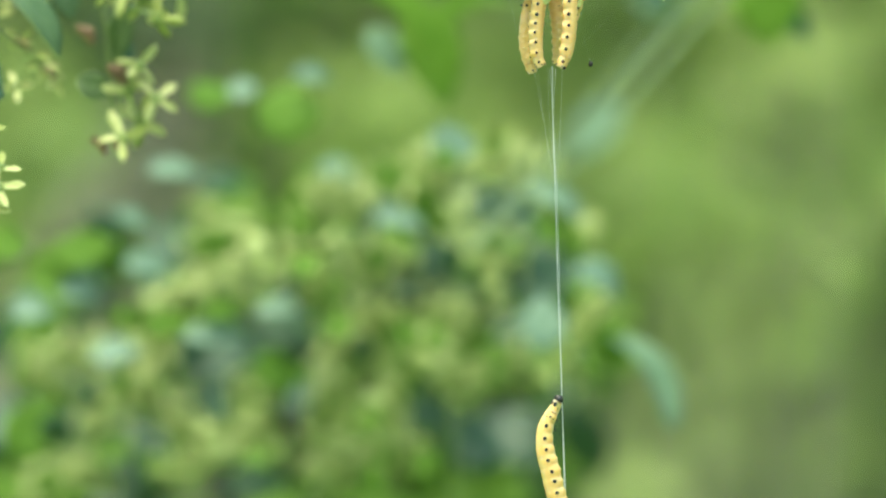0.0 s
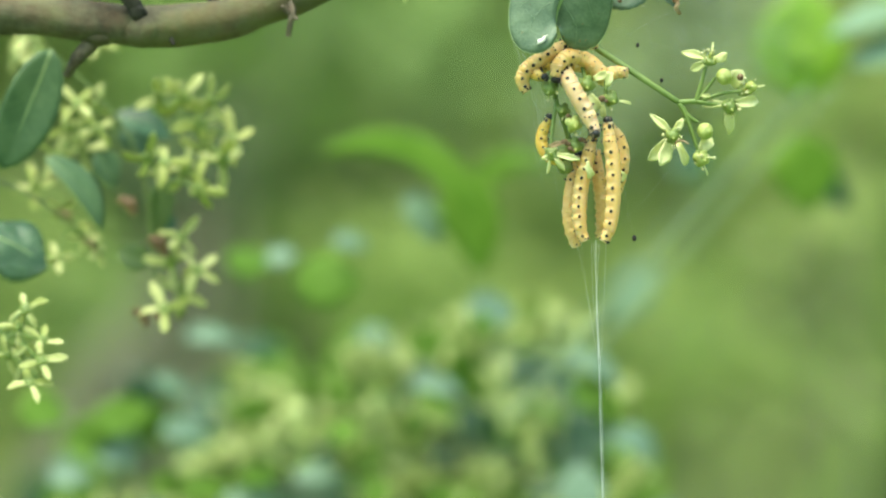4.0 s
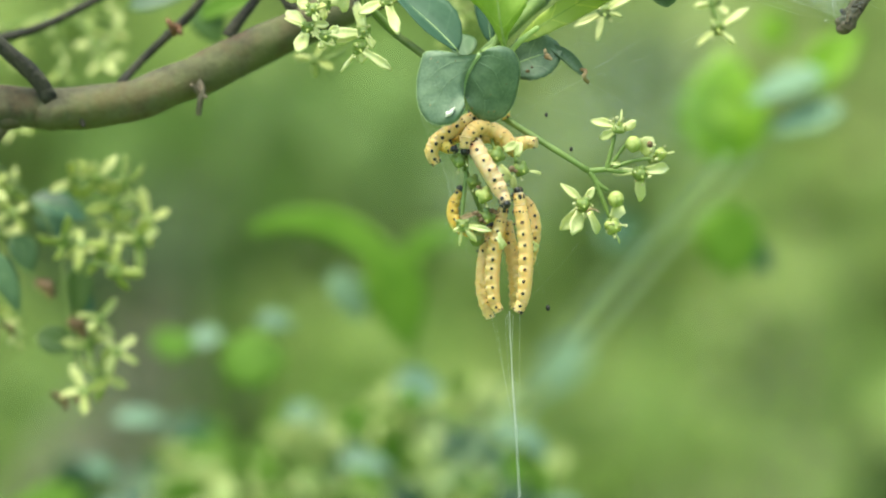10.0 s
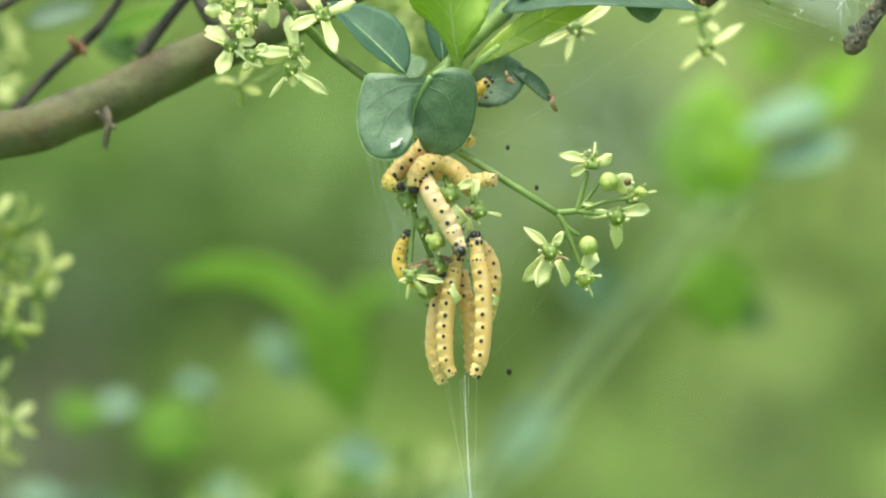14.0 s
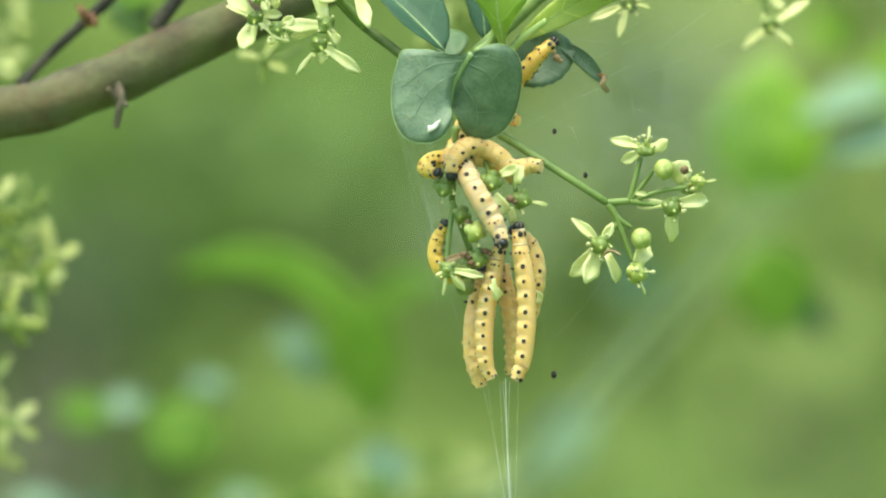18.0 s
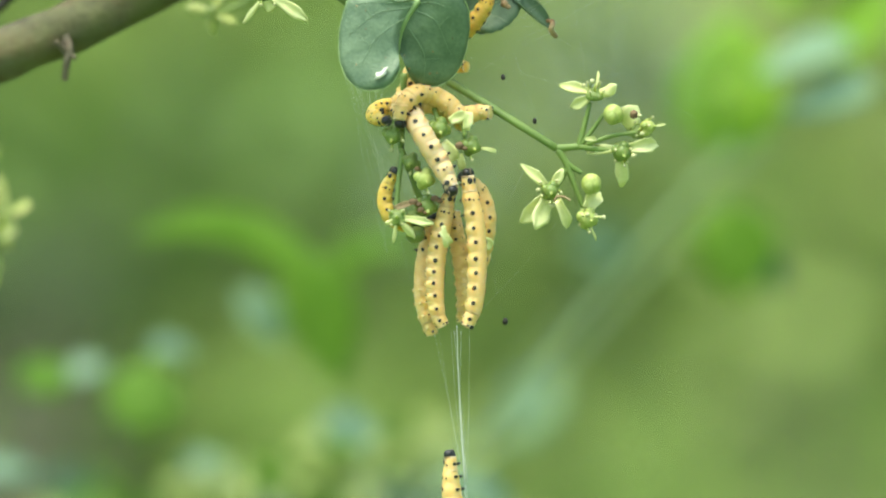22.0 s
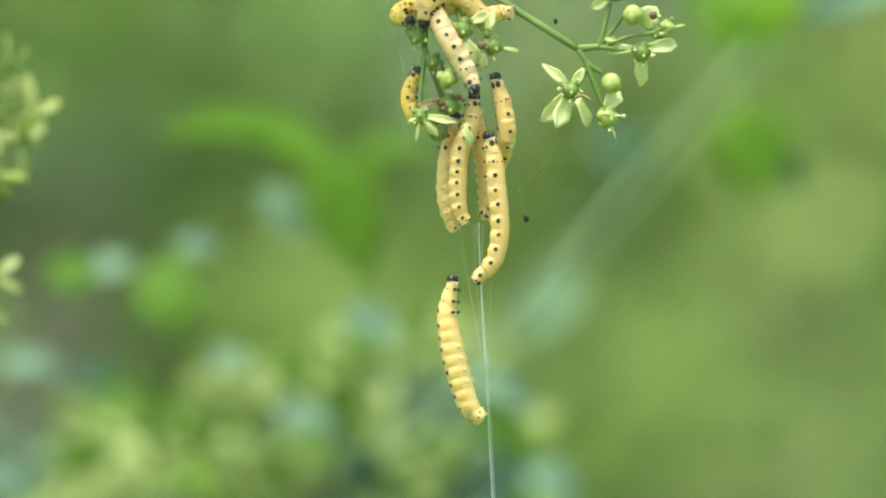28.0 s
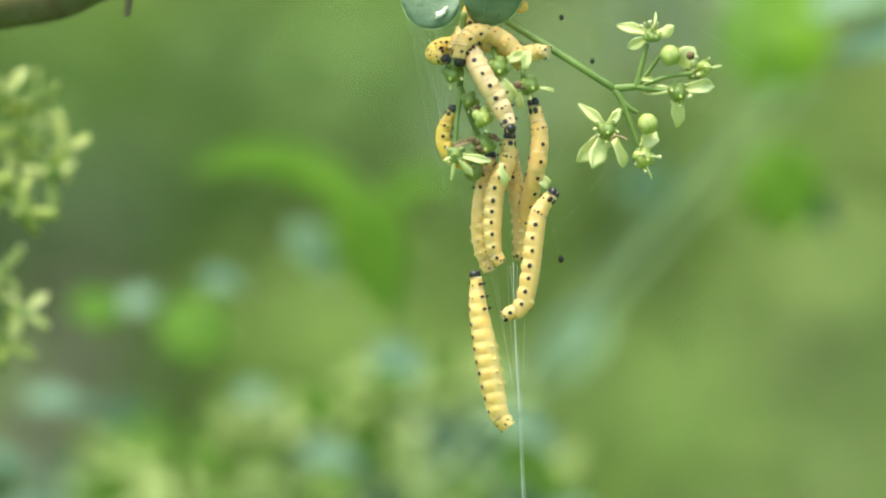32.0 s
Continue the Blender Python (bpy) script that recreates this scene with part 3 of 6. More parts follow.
# ---- the branch ----
B = 0.028
branch = thing("spindle_branch", "thick grey-green bark-covered spindle branch with dark side twigs", "branch", at=S(300, 205, B))
stalk(branch, [S(-500, 230, B + 0.03), S(-200, 200, B), S(0, 184, B), S(120, 196, B), S(240, 206, B), S(360, 195, B), S(470, 157, B), S(580, 108, B), S(680, 62, B), S(800, 8, B), S(920, -60, B), S(1050, -160, B)],
      0.0037, 0.0031, M_BARK, 24, "limb", 0.13, 150)
part("knot", Shape().ball(shift(branch, S(225, 212, B - 0.001))[0], (0.0036, 0.0036, 0.0030), 0, 12).ball(shift(branch, S(150, 225, B))[0], (0.003, 0.003, 0.0015), 0, 10).mesh("knot", M_BARK), branch)
for pts, r0, r1, m in (
        ([S(220, 190, B - 0.003), S(190, 140, B - 0.004), S(130, 85, B - 0.004), S(60, 26, B), S(-30, -20, B), S(-260, -120, B)], 0.0021, 0.0014, M_TWIG),
        ([S(35, 160, B), S(15, 110, B), S(-20, 60, B), S(-120, -120, B)], 0.0018, 0.0013, M_TWIG),
        ([S(-60, 130, B + 0.02), S(30, 100, B + 0.02), S(200, 62, B + 0.02), S(341, -6, B + 0.02), S(472, -76, B + 0.02), S(640, -190, B + 0.02)], 0.0013, 0.0009, M_TWIG),
        ([S(345, 165, B + 0.01), S(393, 114, B + 0.012), S(444, 68, B + 0.012), S(485, 26, B + 0.012), S(528, -38, B + 0.012), S(590, -180, B + 0.012)], 0.0012, 0.0009, M_TWIG),
        ([S(536, 84, B + 0.01), S(560, 54, B + 0.01), S(599, 6, B + 0.01), S(665, -71, B + 0.01), S(760, -190, B + 0.01)], 0.0015, 0.0011, M_TWIG),
        ([S(480, -190, B + 0.005), S(572, -73, B + 0.005), S(621, -15, B + 0.003), S(649, 28, B), S(672, 62, B)], 0.0014, 0.0016, M_TWIG),
        ([S(145, 205, B), S(136, 232, B), S(112, 262, B), S(92, 292, B + 0.003)], 0.0022, 0.0013, M_SILKTWIG),
        ([S(482, 158, B - 0.002), S(490, 178, B - 0.004), S(486, 200, B - 0.004), S(483, 221, B - 0.003)], 0.0012, 0.0008, M_SILKTWIG),
        ([S(489, 185, B - 0.004), S(472, 168, B - 0.005)], 0.0008, 0.0006, M_SILKTWIG), ([S(488, 182, B - 0.004), S(499, 192, B - 0.005)], 0.0007, 0.0005, M_SILKTWIG),
        ([S(272, 215, B - 0.002), S(280, 238, B - 0.003)], 0.0009, 0.0005, M_TWIG)):
    stalk(branch, pts, r0 * 0.60, r1 * 0.60, m, 12, "twig", 0.5, 40)
part("twig_scar", Shape().tube(shift(branch, *curve([S(446, 72, B + 0.011), S(438, 62, B + 0.009), S(430, 50, B + 0.009)], 6)), [0.0009, 0.0007, 0.0003], 7, rough=0.5).tube(shift(branch, *curve([S(446, 66, B + 0.011), S(454, 74, B + 0.009), S(456, 80, B + 0.009)], 6)), [0.0008, 0.0005, 0.0002], 7, rough=0.5).mesh("twig_scar", M_RUST), branch, "brown scar on a dark twig")

# ---- leafy shoot over the bunch ----
shoot = thing("leafy_shoot", "spindle shoot with dark glossy and bright young leaves", "shoot", at=S(1000, 110))
stalk(shoot, [S(760, 0, 0.006), S(821, 72, 0.005), S(886, 125, 0.005), S(960, 190, 0.006), S(1020, 235, 0.004)], 0.0006, 0.0007, M_STEMDARK, 8, "stem")
stalk(shoot, [S(985, 130, 0.002), S(1010, 108, 0.003), S(1060, 60, 0.008), S(1120, 0, 0.015), S(1180, -90, 0.02)], 0.0010, 0.0012, M_STALK, 8, "stem")


def broad_leaf():
    """The large hanging leaf: two rounded lobes that meet in a sunken midrib, with a notch below."""
    nx, ny = 24, 12
    base, notch = Vector((985, 124)), Vector((955, 198))
    rough_edge = random.Random(5)

    def lobe(side, s, a):
        """A place on one lobe: s along the midrib, a from the midrib out to the rim."""
        rib = base.lerp(notch, s) + Vector((-9 * math.sin(math.pi * s), 0))
        if side < 0:
            th = radians(58 + 274 * s)
            c, ax, ay = Vector((916, 184)), 45, 66
        else:
            th = radians(112 - 272 * s)
            c, ax, ay = Vector((1009, 178)), 44, 67
        cs, sn = math.cos(th), math.sin(th)
        rim = c + Vector((ax * math.copysign(abs(cs) ** 0.85, cs), -ay * math.copysign(abs(sn) ** 0.85, sn)))
        if side < 0:
            corner = math.exp(-((math.degrees(th) - 118) / 16) ** 2)
            rim += Vector((-6, -5)) * corner
        if side > 0:
            rim += Vector((0.16 * (c.y - rim.y), 0))
        p = rib.lerp(rim, a)
        drop = (p.y - base.y) / UNIT
        if side < 0:
            w = -0.005 - 0.0011 * math.sin(2.0 * a) - 0.20 * drop + 0.0007 * a ** 5
        else:
            w = -0.005 - 0.0012 * math.sin(2.2 * a) + 0.34 * drop + 0.0013 * a ** 3
        w += 0.0003 * math.sin(9 * s + 4 * a) * a + 0.0004 * max(0, s - 0.5)
        if a == 1:
            p = p + Vector((rough_edge.uniform(-1.3, 1.3), rough_edge.uniform(-1.3, 1.3)))
        return S(p.x, p.y, w) - shoot.location

    top = []
    for i in range(nx + 1):
        top += [lobe(-1, i / nx, 1 - j / ny) for j in range(ny)] + [lobe(1, i / nx, j / ny) for j in range(ny + 1)]
    k = 2 * ny + 1
    o, f = len(top), []
    bot = [p + Vector((0, 0.0004 if 0 < n % k < k - 1 else 0.00012, 0)) for n, p in enumerate(top)]
    for i in range(nx):
        for j in range(k - 1):
            q = i * k + j
            f += [(q, q + 1, q + k + 1, q + k), (o + q, o + q + k, o + q + k + 1, o + q + 1)]
        f += [(i * k, i * k + k, o + i * k + k, o + i * k), (i * k + k - 1, o + i * k + k - 1, o + i * k + 2 * k - 1, i * k + 2 * k - 1)]
    for j in range(k - 1):
        q = nx * k + j
        f += [(j, o + j, o + j + 1, j + 1), (q, q + 1, o + q + 1, o + q)]
    # the blade's own axes lie along its midrib, so that the side veins spring from it
    m = facing(top[ny], top[nx * k + ny], (0, -1, 0))
    inv = m.inverted()
    ob = part("leaf", Shape().add(top + bot, f).moved(inv).mesh("broad_leaf", M_LEAF), shoot, "broad dark blue-green leaf with a bitten notch", m)
    part("midrib", Shape().tube([inv @ (top[i * k + ny] + Vector((0, -0.00016, 0))) for i in range(nx + 1)], [0.00042, 0.00034, 0.00016], 8).mesh("midrib", M_RIB), ob)
    for side, s0, s1, a1 in ((-1, 0.02, 0.24, 0.8), (-1, 0.12, 0.42, 0.82), (-1, 0.34, 0.60, 0.75), (1, 0.04, 0.26, 0.7), (1, 0.15, 0.50, 0.8), (1, 0.42, 0.74, 0.78)):
        pts = [inv @ (lobe(side, s0 + (s1 - s0) * q ** 0.8 + 0.012 * math.sin(9 * q), 0.02 + a1 * q) + Vector((0, -0.00004, 0))) for q in np.linspace(0, 1, 12)]
        part("side_vein", Shape().tube(pts, [0.00006, 0.00005, 0.00002], 5).mesh("side_vein", M_VEIN), ob)
        for q0, ds in ((4, 0.09), (7, -0.08)):
            q = q0 / 11
            s, a = s0 + (s1 - s0) * q ** 0.8, 0.02 + a1 * q
            twig_pts = [inv @ (lobe(side, min(1, max(0, s + ds * u)), a + 0.16 * u) + Vector((0, -0.00003, 0))) for u in np.linspace(0, 1, 6)]
            part("side_vein", Shape().tube(twig_pts, [0.00004, 0.000015], 4).mesh("side_vein", M_VEIN), ob)
    for side in (-1, 1):
        rim_pts = [inv @ (lobe(side, q, 0.999) + Vector((0, -0.00004, 0))) for q in np.linspace(0, 1, 60)]
        part("leaf_margin", Shape().tube(rim_pts, 0.00006, 5, rough=1.5).mesh("leaf_margin", M_RIB), ob, "fine pale toothed margin")
    mark = lobe(-1, 0.78, 0.66) + Vector((0, -0.0003, 0))
    ring = [(0.0011, 0.0012), (0.0004, 0.0009), (-0.0002, 0.0003), (-0.0010, 0.0002), (-0.0009, -0.0004), (-0.0012, -0.0009), (-0.0003, -0.0007), (0.0003, -0.0003), (0.0007, 0.0001), (0.0007, 0.0006)]
    sc = Shape()
    n = len(ring)
    sc.add([inv @ (mark + Vector((a * 0.8, 0.18 * b + lift, b * 0.8))) for lift in (0.0, -0.0003) for a, b in ring], [tuple(range(n, 2 * n))] + [(i, (i + 1) % n, n + (i + 1) % n, n + i) for i in range(n)])
    part("scar", sc.mesh("scar", M_SCAR), ob, "pale torn spot")
    rr = random.Random(3)
    for n in range(14):
        r = rr.uniform(0.00006, 0.00014)
        part("speck", Shape().ball(inv @ lobe(rr.choice((-1, 1)), rr.uniform(0.15, 0.85), rr.uniform(0.2, 0.85)), (r * 1.5, r, r * 0.4), 0, 6).mesh("speck", M_DRY if n % 3 else M_BROWNED), ob)


broad_leaf()
leaf(shoot, S(946, 120, 0.004), S(828, 6, 0.010), 0.0090, (0.40, -0.82, 0.43), M_LEAFR, 0.3, 0.6, label="dark glossy leaf")
leaf(shoot, S(1030, 112, 0.000), S(1010, -74, -0.006), 0.0128, (-0.25, -0.95, 0.2), M_YOUNG, 0.6, -0.5, 0.13, 0.025, nx=30, outline=wedge, twist=0.35, label="bright young leaf with toothed edge")
leaf(shoot, S(975, -78, -0.006), S(886, -20, -0.009), 0.0046, (0.1, -0.8, 0.6), M_SHEENLEAF, 0.5, 0.2, 0.05, 0.03, rib=False, label="curled pale tip of a young leaf")
leaf(shoot, S(1046, 108, 0.0), S(1372, -58, 0.003), 0.0046, (0.05, -0.95, -0.25), M_UNDER, -1.2, 0.30, 0.02, 0.02, label="long young leaf seen from below")
# sky reflection on this upper side is painted in as a paler green
leaf(shoot, S(1095, 25, 0.004), S(1400, 25, -0.001), 0.0105, (0.0, -0.55, 0.85), M_SHEENLEAF, 0.9, 0.15, 0.02, 0.02, rib=False, label="upper side of a long leaf, sky sheen painted pale")
leaf(shoot, S(1005, 105, 0.010), S(1000, -80, 0.014), 0.0050, (-0.6, -0.8, 0), M_LEAFR, 0.2, 0.3, label="dark leaf behind the young ones")
leaf(shoot, S(1060, 60, 0.014), S(1120, -110, 0.016), 0.0100, (-0.2, -0.9, 0.2), M_LEAF, 0.3, 0.25, label="blue-green leaf behind the young ones")
leaf(shoot, S(1306, -40, 0.004), S(1318, 48, 0.002), 0.0066, (0, -1, 0.1), M_LEAF, 0.3, 0.2, rib=False, outline=blunt, label="hanging dark leaf tip")
leaf(shoot, S(962, 128, 0.012), S(950, 88, 0.016), 0.0045, (0, -1, 0.1), M_SIDELEAF, 0.2, 0.2, rib=False)
stalk(shoot, [S(990, 122), S(1012, 105), S(1024, 70, -0.001)], 0.0005, 0.0004, M_YRIB, 8, "leaf_stalk")
stalk(shoot, [S(1035, 125, 0.001), S(1060, 100), S(1090, 78)], 0.0005, 0.0004, M_YRIB, 8, "leaf_stalk")
leaf(shoot, S(1034, 148, 0.006), S(1130, 116, 0.005), 0.0080, (0.1, -0.95, 0.2), M_WILT, 0.6, 0.25, 0.05, 0.03, outline=blunt, label="curled wilting dark leaf")
leaf(shoot, S(1108, 112, 0.0052), S(1173, 171, 0.005), 0.0034, (-0.1, -0.9, 0.6), M_WILT, 0.25, 0.9, 0.05, 0.0, label="rolled tip of the wilting leaf")
part("dry_tip", Shape().tube(shift(shoot, *curve([S(1163, 155, 0.004), S(1172, 158, 0.003), S(1168, 168, 0.003), S(1175, 178, 0.004)], 8)), [0.00025, 0.0004, 0.0003], 6).mesh("dry_tip", M_DRY), shoot, "dry brown leaf tip")
part("bitten_edge", Shape().ball(shift(shoot, S(1068, 156, 0.003))[0], (0.0004, 0.0002, 0.0003), 0, 7).ball(shift(shoot, S(1076, 149, 0.003))[0], (0.00025, 0.0002, 0.0002), 0, 7).mesh("bitten_edge", M_BROWNED), shoot, "browned bitten leaf edge")
part("dry_patch", Shape().ball(shift(shoot, S(1104, 131, 0.002))[0], (0.0005, 0.0003, 0.0005), 0, 8).ball(shift(shoot, S(1109, 135, 0.002))[0], (0.0004, 0.0003, 0.0003), 0, 7).ball(shift(shoot, S(1100, 122, 0.002))[0], (0.0003, 0.0002, 0.0005), 0, 7).mesh("dry_patch", M_DRY), shoot, "dry brown patch")


# ---- flower clusters ----
def cluster(label, stalks, flowers, buds, group="flower clusters", w=0.0):
    """Stalks as (points, r0, r1), flowers as (x, y, w, normal, spin, size), buds as (x, y, w, axis, size)."""
    c = thing("flower_cluster", label, "flowers", group, S(*stalks[0][0][0]))
    for pts, r0, r1 in stalks:
        stalk(c, [S(*p) for p in pts], r0, r1)
    for x, y, d, n, spin, size in flowers:
        flower(c, S(x, y, d), n, spin, size)
    for x, y, d, axis, size in buds:
        bud(c, S(x, y, d), axis, size)
    return c


right = cluster("pale green spindle flowers and round buds on a green stalk",
    [([(1020, 235, 0.004), (1106, 291, 0.001), (1173, 335, 0)], 0.00055, 0.00050),
     ([(1173, 335, 0), (1188, 334, 0), (1204, 333, 0)], 0.0005, 0.00045),
     ([(1204, 333, 0), (1212, 305, 0), (1221, 272, 0)], 0.0004, 0.00028),
     ([(1204, 333, 0), (1222, 312, 0), (1239, 289, 0)], 0.00034, 0.00028),
     ([(1204, 333, 0), (1228, 337, 0), (1259, 340, 0)], 0.00042, 0.0003),
     ([(1216, 330, 0), (1250, 319, 0), (1284, 315, 0)], 0.00032, 0.00026),
     ([(1175, 337, 0), (1185, 354, 0), (1193, 376, 0), (1209, 420, 0)], 0.00048, 0.0003),
     ([(1185, 354, 0), (1197, 364, 0), (1207, 370, 0)], 0.0004, 0.0003),
     ([(1189, 360, 0), (1178, 379, 0), (1167, 392, 0)], 0.00036, 0.0003)],
    [], [(1249, 279, -0.001, (0.35, -0.5, -0.8), 0.77), (1218, 375, -0.001, (0.2, -0.5, -0.85), 0.78)])
bloom(right, (1227, 261, 0), ((1177, 241, 1.7), (1191, 279, 1.7), (1261, 250, 1.7)), (0.1, -0.6, 0.8), edge=pointed, wide=1.2, cup=0.8)
bloom(right, (1264, 339, 0), ((1211, 336, 1.4), (1318, 330, 2.1), (1260, 398, 1.8)), (0.1, -0.7, -0.5), wide=1.2, cup=0.8)
bloom(right, (1287, 314, 0.0008), ((1269, 278, 2.9),), (0.3, -0.8, 0.3), 0.85, wide=1.2, cup=0.8)
bloom(right, (1163, 394, -0.001), ((1124, 355, 1.6),), (-0.1, -0.95, 0.2), 1.05, edge=pointed, wide=1.2, cup=0.8)
bloom(right, (1163, 395, -0.0005), ((1120, 438, 2.4), (1138, 448, 2.2), (1180, 365, 1.2)), (-0.1, -0.9, 0.1), 0.9, style=False, wide=1.2, cup=0.8)
bloom(right, (1211, 429, 0), ((1231, 392, 2.6),), (0.3, -0.7, -0.6), 0.95, edge=pointed, wide=1.2, cup=0.8)
ovary(right, (1300, 308, 0), 0.9, (0.8, -0.5, 0.1), M_BUD)
ovary(right, (1164, 394, -0.0020), 1.0, (0.0, -0.9, -0.3))
ovary(right, (1264, 341, -0.0006), 1.1, (0.2, -0.8, -0.4))
ovary(right, (1214, 434, -0.0006), 1.15, (0.3, -0.8, -0.2), M_BUD)
for base, tip, wd in ((S(1171, 408, -0.003), S(1190, 448, -0.003), 0.0024), (S(1308, 308, 0), S(1328, 303, 0), 0.0006), (S(1230, 250, 0), S(1235, 226, 0), 0.0006), (S(1218, 446, -0.001), S(1228, 466, -0.001), 0.0005), (S(1213, 323, -0.001), S(1231, 323, -0.001), 0.001)):
    part("petal", Shape().blade((tip - base).length, wd, petal_edge, 8, 4, 0.0003, 0.6, 0.9, 0.05).mesh("petal", M_PETAL), right, m=facing(base - right.location, tip - right.location, (0.2, -1, 0.2)))
part("browned_rim", Shape().tube(shift(right, *curve([S(1168, 410, -0.0042), S(1172, 403, -0.0042), S(1183, 404, -0.0042), S(1191, 409, -0.0042)], 8)), 0.00016, 6).mesh("browned_rim", M_DRY), right, "browned petal rim")
part("browned_anther", Shape().ball(shift(right, S(1282, 290, -0.002))[0], (0.0006, 0.0005, 0.0006), 0, 7).mesh("browned_anther", M_BROWNED), right, "dark browned anther")
for x, y in ((1290, 292), (1293, 317), (1146, 393), (1165, 416), (1237, 433), (1214, 429), (1225, 242), (1213, 248), (1280, 348)):
    part("anther", Shape().ball(shift(right, S(x, y, -0.002))[0], (0.00034, 0.0003, 0.0003), 0, 7).mesh("anther", M_ANTHER), right, "pale anther")
part("filament", Shape().tube(shift(right, S(1219, 434, -0.0012), S(1228, 432, -0.002), S(1236, 433, -0.002)), 0.00013, 6).mesh("filament", M_PETAL), right)

mid = cluster("half-eaten spindle flowers and green ovaries amid caterpillars",
    [([(962, 225, 0.001), (958, 280, 0.001), (955, 330, 0)], 0.0005, 0.0004),
     ([(955, 330, 0), (962, 350, 0), (980, 400, 0.001)], 0.0004, 0.0004),
     ([(957, 335, 0), (950, 380, -0.001), (946, 430, -0.002)], 0.00035, 0.0003),
     ([(970, 350, 0), (985, 365, 0), (990, 372, -0.001)], 0.0003, 0.0003),
     ([(1000, 262, 0.001), (1005, 285, 0), (1010, 300, -0.001)], 0.0003, 0.0003),
     ([(1010, 262, 0.002), (1040, 290, 0), (1045, 318, -0.001)], 0.0003, 0.0003),
     ([(980, 400, 0.001), (985, 430, 0), (978, 450, -0.001)], 0.0004, 0.0003)],
    [], [])
ovary(mid, (945, 311, -0.002), 1.15, (-0.2, -0.8, -0.5))
ovary(mid, (1009, 304, -0.002), 1.25, (0.1, -0.8, -0.3))
ovary(mid, (1053, 329, -0.0015), 1.1, (0.3, -0.8, -0.3))
ovary(mid, (987, 374, -0.003), 1.15, (0.2, -0.9, -0.3), M_BUD)
ovary(mid, (989, 412, -0.0015), 1.25, (0.1, -0.8, -0.4))
ovary(mid, (975, 428, -0.0005), 1.0, (-0.2, -0.9, -0.2))
ovary(mid, (969, 350, -0.0005), 1.0, (-0.2, -0.9, -0.2))
bloom(mid, (948, 428, -0.003), ((999, 437, 1.5), (975, 456, 1.4), (940, 463, 0.7), (931, 436, 0.8)), (-0.1, -1, 0.1), 0.95)
part("swollen_ovary", Shape().ball(shift(mid, S(973, 452, -0.0015))[0], (0.00125, 0.0012, 0.00115), 0, 12).mesh("swollen_ovary", M_OLIVEOVARY), mid, "round olive ovary")
for a, b, wd in ((S(1014, 323, -0.0025), S(1034, 348, -0.0025), 1.9), (S(1024, 295, -0.0025), S(1045, 283, -0.003), 1.6), (S(1067, 333, -0.001), S(1090, 336, -0.001), 0.6),
                 (S(1047, 307, -0.003), S(1051, 282, -0.0035), 1.5), (S(1008, 448, -0.0035), S(1024, 466, -0.0035), 1.2), (S(1012, 440, -0.0035), S(1018, 472, -0.0036), 0.9), (S(1064, 461, 0.0), S(1080, 469, -0.0005), 1.6), (S(1037, 340, -0.001), S(1042, 362, -0.001), 1.2)):
    part("petal", Shape().blade((b - a).length, wd * 0.001, oblong, 8, 4, 0.0003, 0.5, 0.5, 0.08, 0.04, twist=0.4).mesh("petal", M_PETAL), mid, m=facing(a - mid.location, b - mid.location, (0.1, -1, 0.3)))
for x, y, w, r, q in ((1037, 329, -0.004, 0.0006, 0.9), (971, 406, -0.003, 0.0007, 0.6), (1001, 402, -0.003, 0.0006, 0.7), (981, 418, -0.003, 0.0005, 0.8), (977, 360, -0.003, 0.0004, 0.8)):
    part("browned_bit", Shape().ball(shift(mid, S(x, y, w))[0], (r, r * 0.6, r * q), 0, 7).ball(shift(mid, S(x + 7, y + 4, w))[0], (r * 0.7, r * 0.5, r * 0.5), 0, 6).mesh("browned_bit", M_BROWNED), mid, "dark eaten remains of a flower")
part("withered_petal", Shape().blade(0.0030, 0.0012, oblong, 7, 4, 0.0003, 0.8, 0.8, 0.1).mesh("withered_petal", M_DRY), mid, "withered brown petal", facing(S(973, 407, -0.003) - mid.location, S(963, 409, -0.003) - mid.location, (0, -1, 0.3)))

up = cluster("pale green spindle flowers in a dense bunch",
    [([(835, 84, 0.004), (800, 46, 0.003), (760, 0, 0.0), (720, -60, 0)], 0.0006, 0.0005),
     ([(770, 10, 0), (730, 20, 0), (700, 50, 0), (684, 74, 0)], 0.0004, 0.0003),
     ([(780, 20, 0), (778, 50, 0), (776, 74, 0)], 0.0004, 0.0003),
     ([(770, 12, 0), (720, 10, 0), (675, 10, 0)], 0.0004, 0.0003),
     ([(785, 25, 0), (805, 22, 0), (815, 18, 0)], 0.0004, 0.0003), ([(760, 0, 0), (745, -10, 0), (740, -15, 0)], 0.0004, 0.0003)],
    [],
    [(1127, -16, 0.004, (0.2, -0.7, -0.5), 0.85)])
bloom(up, (681, 72, -0.001), ((649, 42, 1.8), (666, 109, 2.0), (719, 102, 1.9), (712, 65, 1.4), (649, 57, 0.8),), (-0.1, -0.85, -0.4), wide=1.25, reach=1.22, cup=0.8)
bloom(up, (780, 82, -0.001), ((769, 33, 1.7), (727, 85, 1.7), (794, 105, 1.4), (738, 95, 1.2),), (0, -0.95, 0.1), wide=1.25, reach=1.22, cup=0.8)
bloom(up, (771, 110, -0.001), ((819, 141, 1.5), (773, 132, 1.7), (744, 144, 0.7),), (0.2, -0.8, -0.4), wide=1.25, reach=1.22, cup=0.8)
